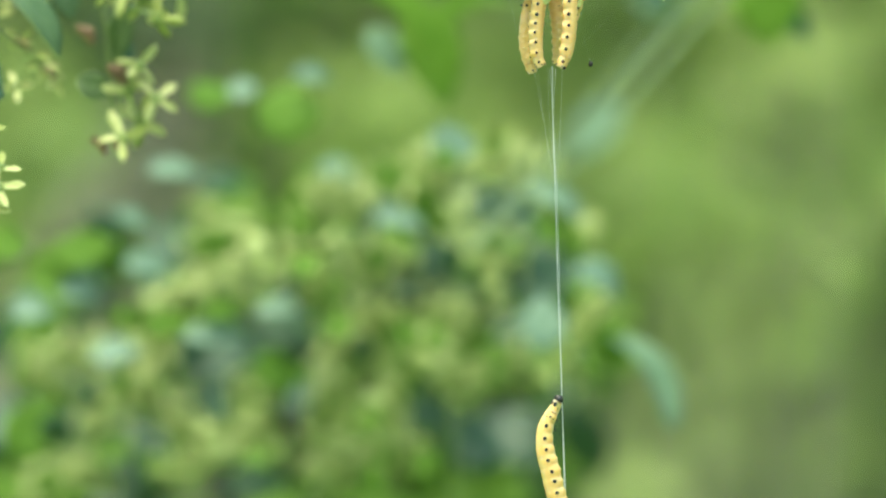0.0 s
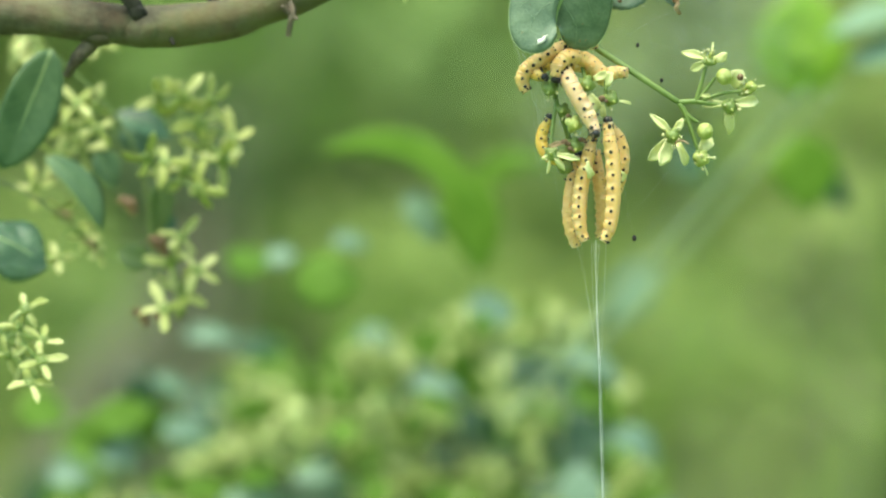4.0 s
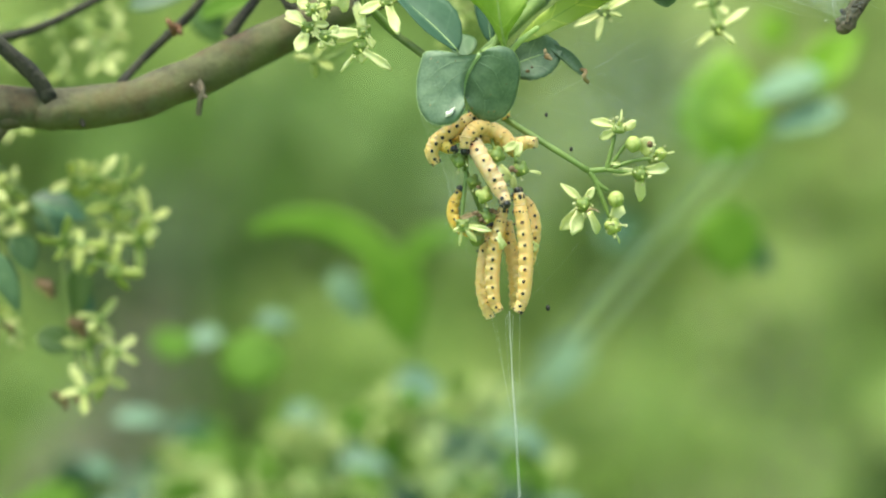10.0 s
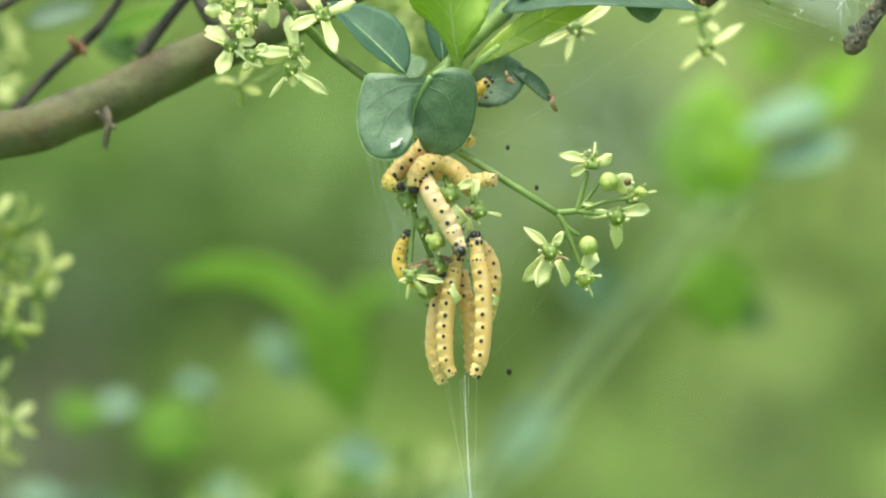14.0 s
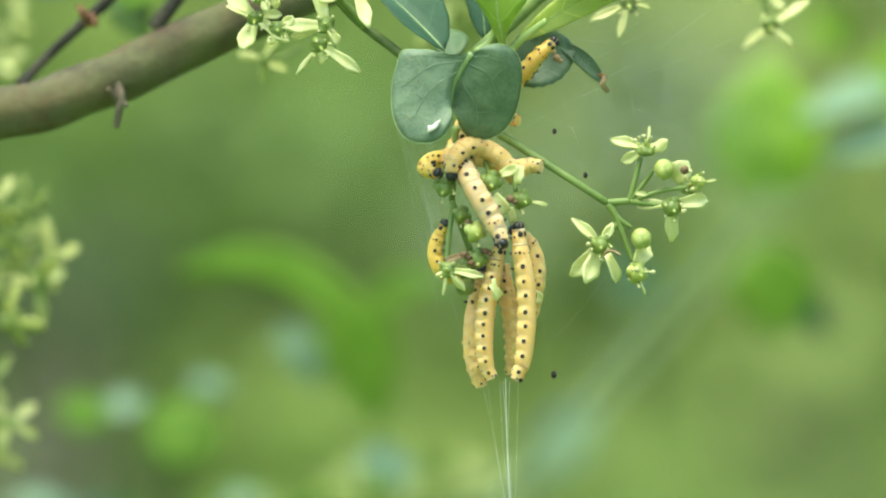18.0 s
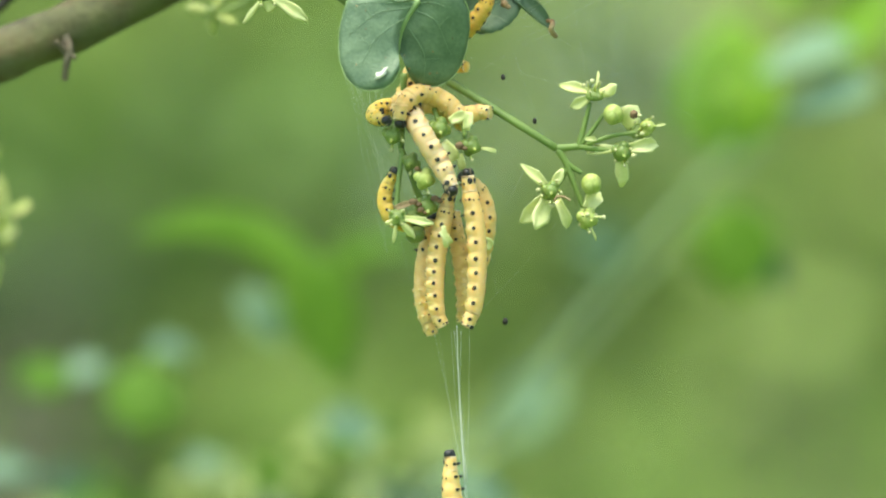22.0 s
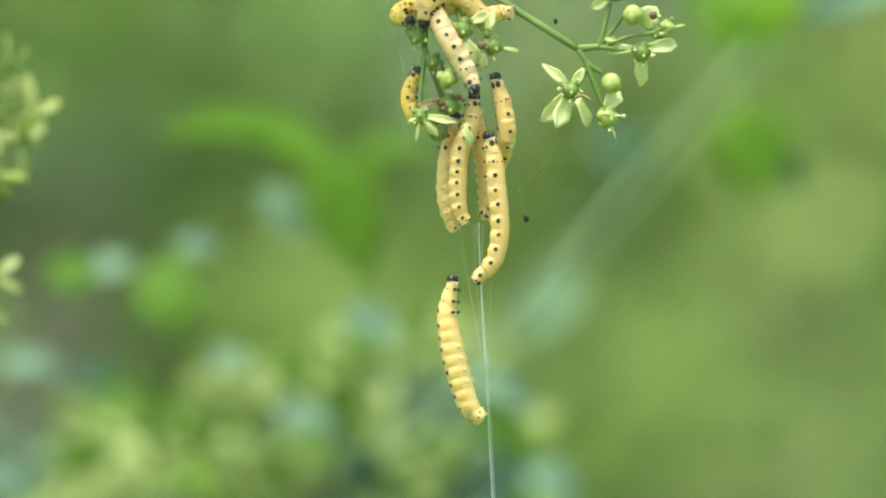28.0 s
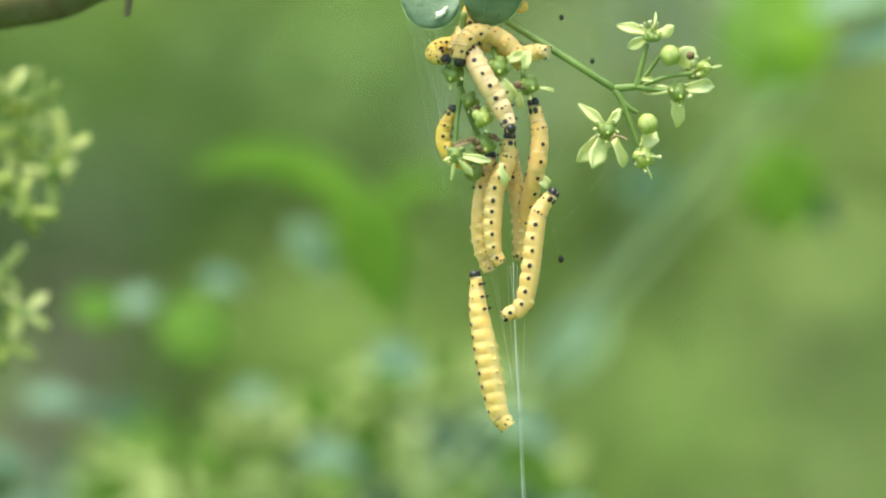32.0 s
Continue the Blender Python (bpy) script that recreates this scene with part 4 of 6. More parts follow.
bloom(up, (821, 26, -0.001), ((802, -5, 1.8), (862, 6, 1.6), (781, 48, 1.8), (835, 78, 1.8),), (0.1, -0.85, 0.4), wide=1.25, reach=1.22, cup=0.8)
bloom(up, (747, -6, -0.001), ((746, 37, 2.2), (771, -14, 1.6), (723, -2, 1.8),), (0.1, -0.8, -0.3), wide=1.25, reach=1.22, cup=0.8)
bloom(up, (678, 13, -0.001), ((648, 16, 1.9), (678, -16, 1.9), (701, 5, 1.7), (671, 32, 1.5),), (-0.2, -0.85, 0.3), wide=1.25, reach=1.22, cup=0.8)
bloom(up, (711, 30, -0.001), ((735, 22, 1.7), (705, 4, 1.5), (709, 52, 1.4),), (0, -0.9, -0.2), wide=1.25, reach=1.22, cup=0.8)
bloom(up, (650, -23, -0.001), ((634, -39, 1.8), (669, -38, 1.8), (649, -1, 1.6),), (0, -0.9, 0.2), wide=1.25, reach=1.22, cup=0.8)
ovary(up, (743, -19, -0.004), 1.5, (0.1, -0.9, -0.2), M_BUD)
bloom(up, (690, 40, -0.003), ((668, 30, 1.6), (700, 62, 1.5), (716, 34, 1.5)), (0, -0.9, 0.1), wide=1.0)
bloom(up, (712, 88, -0.002), ((735, 70, 1.6), (700, 108, 1.5), (728, 104, 1.5)), (0, -0.9, -0.1), wide=1.0)
bloom(up, (711, -28, -0.001), ((695, -47, 1.8), (736, -43, 1.8), (713, -5, 1.8),), (0, -0.9, 0.2), wide=1.25, reach=1.22, cup=0.8)

for label, w, sts, fl in (
        ("blurred spindle flower hanging below the branch", 0.045, [([(780, 60), (745, 110), (700, 130)], 1)], [(690, 128, 0.75)]),
        ("soft pale spindle blossom behind the shoot", 0.09, [([(960, -60), (975, 40), (985, 100)], 1)], [(955, 20, 0.75), (1000, 30, 0.75), (965, 60, 0.75), (990, 80, 0.75), (975, 0, 0.75), (940, 45, 0.75), (930, 90, 0.7), (925, 5, 0.7)])):
    c = thing("flower_cluster", label, "flowers", "flower clusters", S(*sts[0][0][0], w))
    for pts, k in sts:
        stalk(c, [S(x, y, w) for x, y in pts], 0.0004, 0.0003)
    for x, y, size in fl:
        flower(c, S(x, y, w), (random.uniform(-0.4, 0.4), -0.8, random.uniform(-0.5, 0.6)), random.uniform(0, 1.5), size, fine=False)

for w, stem, c, tips in ((0.016, ((1190, -80), (1200, 0), (1205, 50)), (1205, 54), ((1150, 84, 1.5), (1262, 18, 1.8), (1191, 104, 1.2), (1238, 60, 0.8), (1184, 36, 0.8))),
                         (0.035, ((1385, -80), (1392, 30), (1404, 80)), (1405, 86), ((1366, 118, 1.7), (1466, 56, 1.6), (1436, 114, 1.2), (1396, 70, 1.3)))):
    ob = thing("flower_cluster", "pale spindle flower on a thin stalk", "flowers", "flower clusters", S(*stem[0], w))
    stalk(ob, [S(x, y, w) for x, y in stem], 0.0004, 0.0003)
    bloom(ob, (*c, w), tips, (0.1, -0.8, -0.4), 1.1)
    if c[0] > 1300:
        bloom(ob, (c[0] - 4, c[1] - 46, w + 0.004), [(c[0] + dx, c[1] + dy, 1.4) for dx, dy in ((-42, -40), (30, -70), (20, -22), (-30, -78))], (0.1, -0.8, 0.3), 0.9)

# flowers and leaves beside the branch, a little behind
L0 = 0.078
side = thing("leafy_side_twig", "thin side twig with dark leaves", "twig", at=S(60, 520, L0))
stalk(side, [S(-200, 420, L0), S(0, 492, L0), S(60, 525, L0), S(120, 575, L0), S(150, 600, L0)], 0.0005, 0.0003, M_STEMDARK, 8, "stem")
stalk(side, [S(60, 250, L0), S(150, 330, L0), S(215, 420, L0), S(240, 520, L0), S(250, 620, L0), S(265, 700, L0)], 0.0003, 0.0003, M_STEMDARK, 8, "stem")
stalk(side, [S(-200, 700, L0 - 0.01), S(-40, 740, L0 - 0.01), S(30, 780, L0 - 0.01), S(40, 850, L0 - 0.01)], 0.0006, 0.0004, M_STALK, 8, "stem")
leaf(side, S(66, 246, L0 - 0.030), S(-20, 460, L0 - 0.030), 0.0098, (0.3, -0.9, 0.25), M_SIDELEAF, 0.3, 0.25, label="dark smooth leaf with a rounded end", outline=blunt)
leaf(side, S(58, 438, L0 - 0.01), S(160, 566, L0 - 0.01), 0.0072, (0.35, -0.6, 0.75), M_SIDELEAF, 0.9, 0.25, label="arched dark leaf")
leaf(side, S(-60, 570, L0 - 0.02), S(62, 632, L0 - 0.02), 0.0125, (0.1, -0.8, 0.6), M_WETLEAF, 0.8, -0.2, 0.05, label="glossy blistered dark leaf", outline=blunt)
leaf(side, S(180, 366, L0 + 0.008), S(282, 402, L0 + 0.008), 0.0064, (0.1, -0.7, 0.7), M_BACKDARK, 0.5, 0.25)
leaf(side, S(196, 380, L0 + 0.012), S(240, 432, L0 + 0.012), 0.0060, (0.1, -0.8, 0.5), M_LEAFR, 0.4, 0.25)
leaf(side, S(150, 425, L0 + 0.006), S(180, 495, L0 + 0.006), 0.0052, (0.1, -0.8, 0.5), M_SIDELEAF, 0.3, 0.3)
leaf(side, S(268, 470, L0 + 0.004), S(248, 585, L0 + 0.004), 0.0052, (0.3, -0.9, 0.1), M_FAROLIVELEAF, 0.3, 0.4)
leaf(side, S(272, 520, L0 + 0.012), S(262, 610, L0 + 0.012), 0.0040, (0.3, -0.9, 0.1), M_LEAFR, 0.3, 0.3)
leaf(side, S(244, 628, L0 + 0.002), S(186, 602, L0 + 0.002), 0.0050, (0.1, -0.9, 0.2), M_FAROLIVELEAF, 0.3, 0.2, outline=blunt)
leaf(side, S(360, 28, L0 + 0.02), S(470, 2, L0 + 0.02), 0.0042, (0, -0.8, 0.5), M_SHEENLEAF, 0.3, 0.2)
leaf(side, S(480, 20, L0 + 0.02), S(522, 96, L0 + 0.02), 0.0058, (0, -0.9, 0.2), M_FAROLIVELEAF, 0.3, 0.2)
leaf(side, S(470, 50, L0 + 0.02), S(600, 0, L0 + 0.02), 0.0035, (0, -0.9, 0.2), M_BACKLEAF, 0.3, 0.2)


def far_cluster(stem, label, w, size, *fl, petals=4, spread=0.0):
    """A bunch of blurred flowers on thin stalks that spring from one place."""
    c = thing("flower_cluster", label, "flowers", "blurred flower clusters", S(*stem, w))
    for x, y in fl:
        x, y = x + random.uniform(-spread, spread), y + random.uniform(-spread, 0.6 * spread)
        d = w + random.uniform(-0.006, 0.004)
        stalk(c, [S(*stem, w), S((x + stem[0]) / 2, (y + stem[1]) / 2 - 8, w), S(x, y, d)], 0.0003, 0.0002)
        flower(c, S(x, y, d), (random.uniform(-0.7, 0.7), -0.8, random.uniform(-0.5, 0.6)), random.uniform(0, 1.5), random.uniform(0.9, 1.08) * size, petals, fine=False)
    return c


def withered(c, *places):
    """Small browned remains of flowers in a cluster."""
    for x, y, w, r in places:
        part("browned_flower", Shape().ball(S(x, y, w) - c.location, (r, r * 0.8, r * 0.9), 0, 7).ball(S(x - 12, y - 6, w) - c.location, (r * 0.7, r * 0.7, r * 0.6), 0, 7).ball(S(x + 6, y + 12, w) - c.location, (r * 0.6, r * 0.6, r * 0.7), 0, 7).mesh("browned_flower", M_BROWNED), c, "browned withered flower")


far_cluster((318, 390), "blurred pale spindle flowers in a hanging bunch", L0, 1.0, (258, 330), (302, 330), (348, 338), (330, 376), (388, 404), (372, 440), (340, 424))
withered(far_cluster((262, 480), "blurred pale spindle flowers in a hanging bunch", L0 - 0.006, 1.0, (238, 438), (270, 446), (304, 462), (330, 494)), (206, 520, L0, 0.0014))
withered(far_cluster((262, 590), "blurred fading spindle flowers", L0 + 0.002, 0.95, (298, 578), (280, 622), (328, 636), (302, 676), (270, 706)), (262, 590, L0, 0.0015), (230, 716, L0, 0.0011), (268, 724, L0, 0.0010))
far_cluster((120, 400), "blurred pale spindle flowers beside a leaf", L0 + 0.004, 0.85, (114, 342), (146, 350), (150, 388), (100, 384), (124, 426), (76, 436), (40, 490))
withered(far_cluster((100, 560), "blurred small spindle flowers", L0, 0.62, (86, 532), (128, 580), (80, 616), (150, 602), (110, 560)), (96, 540, L0, 0.0007), (140, 590, L0, 0.0007))
far_cluster((-20, 760), "pale yellow spindle flowers in an upright bunch", 0.035, 0.80, (22, 708), (10, 738), (52, 762), (50, 798), (22, 800), (30, 838), (-8, 790))
far_cluster((250, 40), "blurred spindle blossom above the branch", L0 + 0.035, 0.72, (300, 55), (272, 88), (240, 110), (322, 95), (205, 150), (280, 130), (180, 110), (230, 60), (160, 90), (310, 40), (262, 60), (250, 96), petals=3, spread=36)
far_cluster((80, -20), "blurred spindle blossom above the branch", L0 + 0.035, 0.72, (110, 20), (85, 8), (50, 30), (140, 45), (20, 10), (100, 70), (60, 75), (130, 90), (90, 120), (130, 125), petals=3, spread=36)
far_cluster((30, 210), "blurred spindle blossom below the branch", L0 + 0.025, 0.70, (20, 228), (44, 246), (10, 262), (180, 232), (160, 240), petals=3, spread=8)

# ---- webbed twig ends ----
wt = thing("webbed_twig", "grey-brown twig ends wrapped in silk web", "twig", at=S(1560, 0, 0.004))
stalk(wt, [S(1310, -160, 0.01), S(1350, -60, 0.006), S(1385, 0, 0.004), S(1408, 12, 0.004)], 0.0012, 0.0011, M_SILKTWIG, 12, "twig", 0.7, 30)
stalk(wt, [S(1402, 14, 0.004), S(1440, -10, 0.004), S(1475, -60, 0.004), S(1520, -160, 0.004)], 0.0013, 0.0012, M_SILKTWIG, 12, "twig", 0.7, 30)
stalk(wt, [S(1630, 92, 0.004), S(1648, 62, 0.004), S(1672, 28, 0.004), S(1690, -4, 0.004), S(1725, -60, 0.004), S(1760, -160, 0.004)], 0.0011, 0.0012, M_SILKTWIG, 14, "twig", 0.9, 50)
stalk(wt, [S(1690, -5, 0.003), S(1760, -35, 0.004), S(1900, -60, 0.008)], 0.0006, 0.0005, M_STALK, 8, "stem")
stalk(wt, [S(1462, -30, 0.004), S(1540, -34, 0.004), S(1625, -36, 0.004)], 0.00045, 0.0004, M_STALK, 8, "stem")
stalk(wt, [S(1440, -40, 0.004), S(1480, 0, 0.003), S(1505, 22, 0.003)], 0.0004, 0.0003, M_STALK, 8, "stem")
stalk(wt, [S(1680, -10, 0.003), S(1672, -60, 0.003), S(1650, -120, 0.003)], 0.0006, 0.0005, M_STALK, 8, "stem")
for x, y, r in ((1402, 10, 0.0009), (1420, 0, 0.0010), (1634, 88, 0.0009), (1652, 66, 0.0008), (1634, 66, 0.0008), (1660, 48, 0.0007), (1700, 5, 0.0008), (1432, -22, 0.0008), (1672, 30, 0.0008)):
    q = Shape()
    for _ in range(5):
        q.ball(shift(wt, S(x + random.uniform(-9, 9), y + random.uniform(-9, 9), 0.003))[0], (r * random.uniform(0.3, 0.8), r * 0.6, r * random.uniform(0.3, 0.8)), 0, 6)
    part("bud_scale", q.mesh("bud_scale", M_RUST if x == 1402 or r > 0.00095 else M_SILKTWIG), wt, "dry bud scale")
grains = Shape()
gr = random.Random(12)
for line_pts in (((1630, 92), (1648, 62), (1672, 28), (1690, -4), (1710, -35)), ((1390, 4), (1408, 12), (1425, 2), (1445, -18)), ((1690, -5), (1730, -24), (1765, -36))):
    for _ in range(26 if line_pts[-1][0] < 1750 else 7):
        i = gr.randrange(len(line_pts) - 1)
        u = gr.random()
        x, y = (line_pts[i][q] * (1 - u) + line_pts[i + 1][q] * u + gr.gauss(0, 9) for q in (0, 1))
        r = gr.uniform(0.00010, 0.00030)
        grains.ball(shift(wt, S(x, y, 0.0025))[0], (r, r, r * gr.uniform(0.8, 1.5)), 0, 6)
tagged(part("droppings", grains.mesh("droppings", M_FRASS), wt, "dark droppings stuck in the silk"), kind="stuff")
part("twig_end", Shape().ball(shift(wt, S(1629, 92, 0.004))[0], (0.0013, 0.0012, 0.0010), 0, 10).ball(shift(wt, S(1646, 84, 0.004))[0], (0.0006, 0.0006, 0.0009), 0, 8).ball(shift(wt, S(1620, 80, 0.004))[0], (0.0006, 0.0007, 0.0008), 0, 8).mesh("twig_end", M_SILKTWIG), wt, "knobbly broken twig end")
part("green_bud", Shape().ball(shift(wt, S(1682, -15, 0.001))[0], (0.0009, 0.0009, 0.0013), 0, 8).mesh("green_bud", M_DISC), wt, "swollen green bud")


def fabric(name, alpha, soft=False):
    m = bpy.data.materials.new(name)
    m.use_nodes = True
    N, L = m.node_tree.nodes, m.node_tree.links
    b = N["Principled BSDF"]
    b.inputs["Base Color"].default_value = (0.82, 0.85, 0.82, 1)
    b.inputs["Roughness"].default_value = 0.6
    co = N.new("ShaderNodeTexCoord")
    mp = N.new("ShaderNodeMapping")
    mp.inputs["Scale"].default_value = (420, 420, 300)
    mp.inputs["Rotation"].default_value = (0, 0.6, 0)
    n = N.new("ShaderNodeTexNoise")
    n.inputs["Scale"].default_value, n.inputs["Detail"].default_value = 1.0, 6
    r = N.new("ShaderNodeMapRange")
    r.inputs["From Min"].default_value, r.inputs["From Max"].default_value = 0.35, 0.75
    r.inputs["To Min"].default_value, r.inputs["To Max"].default_value = alpha * 0.75, alpha * 1.3
    L.new(co.outputs["Object"], mp.inputs[0])
    L.new(mp.outputs[0], n.inputs["Vector"])
    L.new(n.outputs[0], r.inputs["Value"])
    out = r.outputs[0]
    if soft:
        sub = N.new("ShaderNodeVectorMath")
        sub.operation = "MULTIPLY_ADD"
        sub.inputs[1].default_value, sub.inputs[2].default_value = (2, 0, 2), (-1, 0, -1)
        ln = N.new("ShaderNodeVectorMath")
        ln.operation = "LENGTH"
        fade = N.new("ShaderNodeMapRange")
        fade.interpolation_type = "SMOOTHSTEP"
        fade.inputs["From Min"].default_value, fade.inputs["From Max"].default_value = 0.1, 1.0
        fade.inputs["To Min"].default_value, fade.inputs["To Max"].default_value = 1.0, 0.0
        mul = N.new("ShaderNodeMath")
        mul.operation = "MULTIPLY"
        L.new(co.outputs["Generated"], sub.inputs[0])
        L.new(sub.outputs[0], ln.inputs[0])
        L.new(ln.outputs["Value"], fade.inputs["Value"])
        L.new(fade.outputs[0], mul.inputs[0])
        L.new(out, mul.inputs[1])
        out = mul.outputs[0]
    L.new(out, b.inputs["Alpha"])
    return m


M_WEB = fabric("web", 0.05)
M_VEIL = fabric("thin_web", 0.135, True)
web = thing("silk_web", "thin white silk web dotted with dark droppings", "web", at=S(1560, 0, 0.003))


def sheet(parent, corners, material, sag=0.002, n=14, name="web_sheet", bow=0.0):
    """A thin web stretched between four corners."""
    a, b, c, d = [S(*p) - parent.location for p in corners]
    v, f = [], []
    for i in range(n + 1):
        for j in range(n + 1):
            u, t = i / n, j / n
            p = a.lerp(b, u).lerp(d.lerp(c, u), t)
            p.z -= bow * (1 - t) * (math.sin(math.pi * u) + 0.25 * math.sin(7 * u) + 0.12 * math.sin(17 * u))
            p += Vector((0, sag * math.sin(math.pi * u) * math.sin(math.pi * t) + 0.0006 * noise.noise(p * 300), 0))
            v.append(p)
    for i in range(n):
        for j in range(n):
            q = i * (n + 1) + j
            f.append((q, q + n + 1, q + n + 2, q + 1))
    return part(name, Shape().add(v, f).mesh(name, material), parent)


for k in range(4):
    j = 7 * k
    sheet(web, ((1440 + j, -2 - j, 0.0015 + 0.0006 * k), (1630 - j, 84 - 2 * j, 0.0015 + 0.0006 * k), (1690, -120, 0.002), (1450, -130, 0.002)), M_WEB, bow=-0.0010 + 0.0002 * k)
    sheet(web, ((1636, 80 - 2 * j, 0.002 + 0.0006 * k), (1790 + j, -14 - j, 0.004), (1790, -140, 0.004), (1690, -120, 0.003)), M_WEB, bow=-0.0014 + 0.0002 * k)
sheet(web, ((960, 430, 0.010), (1420, 400, 0.010), (1480, -60, 0.010), (1000, -20, 0.010)), M_VEIL)
sheet(web, ((840, 520, 0.008), (1180, 560, 0.008), (1180, 160, 0.008), (840, 140, 0.008)), M_VEIL)


def threads(parent, lines, r=0.00002, name="silk_thread"):
    for a, b in lines:
        p, q = S(*a), S(*b)
        mid_p = (p + q) / 2 + Vector((random.uniform(-0.0006, 0.0006), 0, -0.02 * (q - p).length * random.random()))
        part(name, Shape().tube(shift(parent, *curve([p, mid_p, q], 7)), r, 4).mesh(name, M_SILK), parent)


threads(web, [((random.uniform(1390, 1460), random.uniform(-60, 20), 0.003), (random.uniform(1580, 1720), random.uniform(-90, 75), 0.003)) for _ in range(34)], 0.000005)
threads(web, [((random.uniform(1640, 1700), random.uniform(-60, 60), 0.003), (random.uniform(1740, 1850), random.uniform(-120, 10), 0.003)) for _ in range(16)], 0.000005)
threads(web, [((1100, 100, 0.004), (1200, 110, 0.005)), ((1170, 170, 0.004), (1040, 240, 0.003)), ((1170, 165, 0.004), (1390, 15, 0.004)), ((1050, 250, 0.002), (1190, 300, 0.001)), ((870, 160, 0), (925, 360, 0)),
              ((880, 190, 0), (940, 420, 0)), ((900, 230, 0), (930, 330, 0)), ((930, 330, 0), (975, 570, 0)), ((1075, 470, 0), (1130, 360, 0)), ((1078, 480, 0), (1096, 576, 0)), ((1062, 560, 0), (1170, 440, 0)), ((1100, 234, 0), (1143, 296, 0)),
              ((1060, 180, 0.003), (1240, 90, 0.006)), ((1040, 200, 0.003), (1200, 250, 0.0)), ((1110, 180, 0.003), (1160, 330, 0))], 0.000004)
threads(web, [((random.uniform(1030, 1200), random.uniform(110, 220), random.uniform(0, 0.008)), (random.uniform(1080, 1420), random.uniform(20, 380), random.uniform(0, 0.008))) for _ in range(9)], 0.000003)
threads(web, [((random.uniform(875, 930), random.uniform(180, 240), 0.001), (random.uniform(925, 960), random.uniform(350, 480), 0.001)) for _ in range(24)], 0.000004)
fr = ((1100, 234, -0.001), (1143, 296, -0.001), (1096, 576, -0.001))
for x, y, w in fr:
    r = 0.00038 if y > 500 else 0.0003
    ob = new("dropping", Shape().ball((0, 0, 0), (r, r, r * 1.35), 0, 8).mesh("dropping", M_FRASS))
    ob.location = S(x, y, w)
    tagged(ob, "tiny black dropping caught on a silk thread", "dropping", "droppings in the web")
flecks = Shape()
rr = random.Random(4)
for x, y in ((1619, 16), (1612, 24), (1552, 34), (1542, 39), (1588, 0), (1607, 30), (1596, 78), (1570, 12), (1640, 20), (1530, 10)):
    for _ in range(3):
        u = Vector((rr.uniform(-1, 1), 0, rr.uniform(-1, 1))) * 0.0005
        flecks.tube([S(x, y, 0.001) - web.location, S(x, y, 0.001) - web.location + u], [0.00007, 0.00003], 5)
tagged(part("silk_fleck", flecks.mesh("silk_fleck", M_SCAR), web, "white flecks of shed skin in the silk"), kind="stuff")
threads(web, [((rr.uniform(1585, 1640), rr.uniform(-110, -60), 0.002), (rr.uniform(1610, 1640), rr.uniform(40, 88), 0.002)) for _ in range(22)], 0.000005)
threads(web, [((1408 + 3 * k, 12 - 3 * k, 0.003), (1626, 88 - 6 * k, 0.002)) for k in range(5)], 0.000007)
rr = random.Random(8)
for k in range(46):
    u, v = rr.random(), rr.random()
    x, y = 1450 + 330 * u, -90 + (70 + 110 * u * (1 - max(0, u - 0.55) * 1.9)) * v
    r = rr.uniform(0.00010, 0.00027)
    ob = new("dropping", Shape().ball((0, 0, 0), (r, r, r * rr.uniform(0.8, 1.4)), 0, 6).mesh("dropping", M_FRASS if rr.random() < 0.8 else M_DRY))
    ob.location = S(x, y, 0.0012)
    tagged(ob, "tiny dropping or crumb caught in the silk web", "dropping", "droppings in the web")

# ---- hanging silk ----
line = thing("silk_line", "hanging white silk line spun of several threads", "silk", at=S(1030, 600))
for a, b, c, r in (((1024, 585, 0), (1029, 660, 0), (1034, 800, 0.0), 0.000022), ((1034, 585, 0), (1031, 680, 0), (1037, 800, 0), 0.00002), ((1028, 580, 0), (1030, 700, 0), (1035, 800, 0), 0.00005),
                   ((995, 585, 0), (1010, 660, 0), (1030, 775, 0), 0.00001), ((1002, 585, 0), (1016, 690, 0), (1031, 790, 0), 0.000008), ((1046, 585, 0), (1043, 680, 0), (1038, 800, 0), 0.00001), ((1020, 585, 0), (1024, 680, 0), (1033, 760, 0), 0.000012)):
    part("thread", Shape().tube(shift(line, *curve([S(*a), S(*b), S(*c)], 14)), r, 5).mesh("thread", M_SILK), line)
for dx, r in ((0, 0.00008), (2.5, 0.000045), (-1.5, 0.000035)):
    part("thread", Shape().tube(shift(line, *curve([S(1031 + dx, 690), S(1035 + dx, 798), S(1041 + dx, 980), S(1048, 1165), S(1060 - dx, 1500), S(1066, 1900)], 60)), [r * 0.15, r * 0.5, r * 0.85, r, r, r, r], 5, rough=0.4).mesh("thread", M_SILK), line)


# ---- caterpillars ----
MOVERS = []
GIRTH = (0.70, 0.88, 0.96, 1.0, 1.02, 1.02, 1.0, 1.0, 0.98, 0.94, 0.88, 0.72)


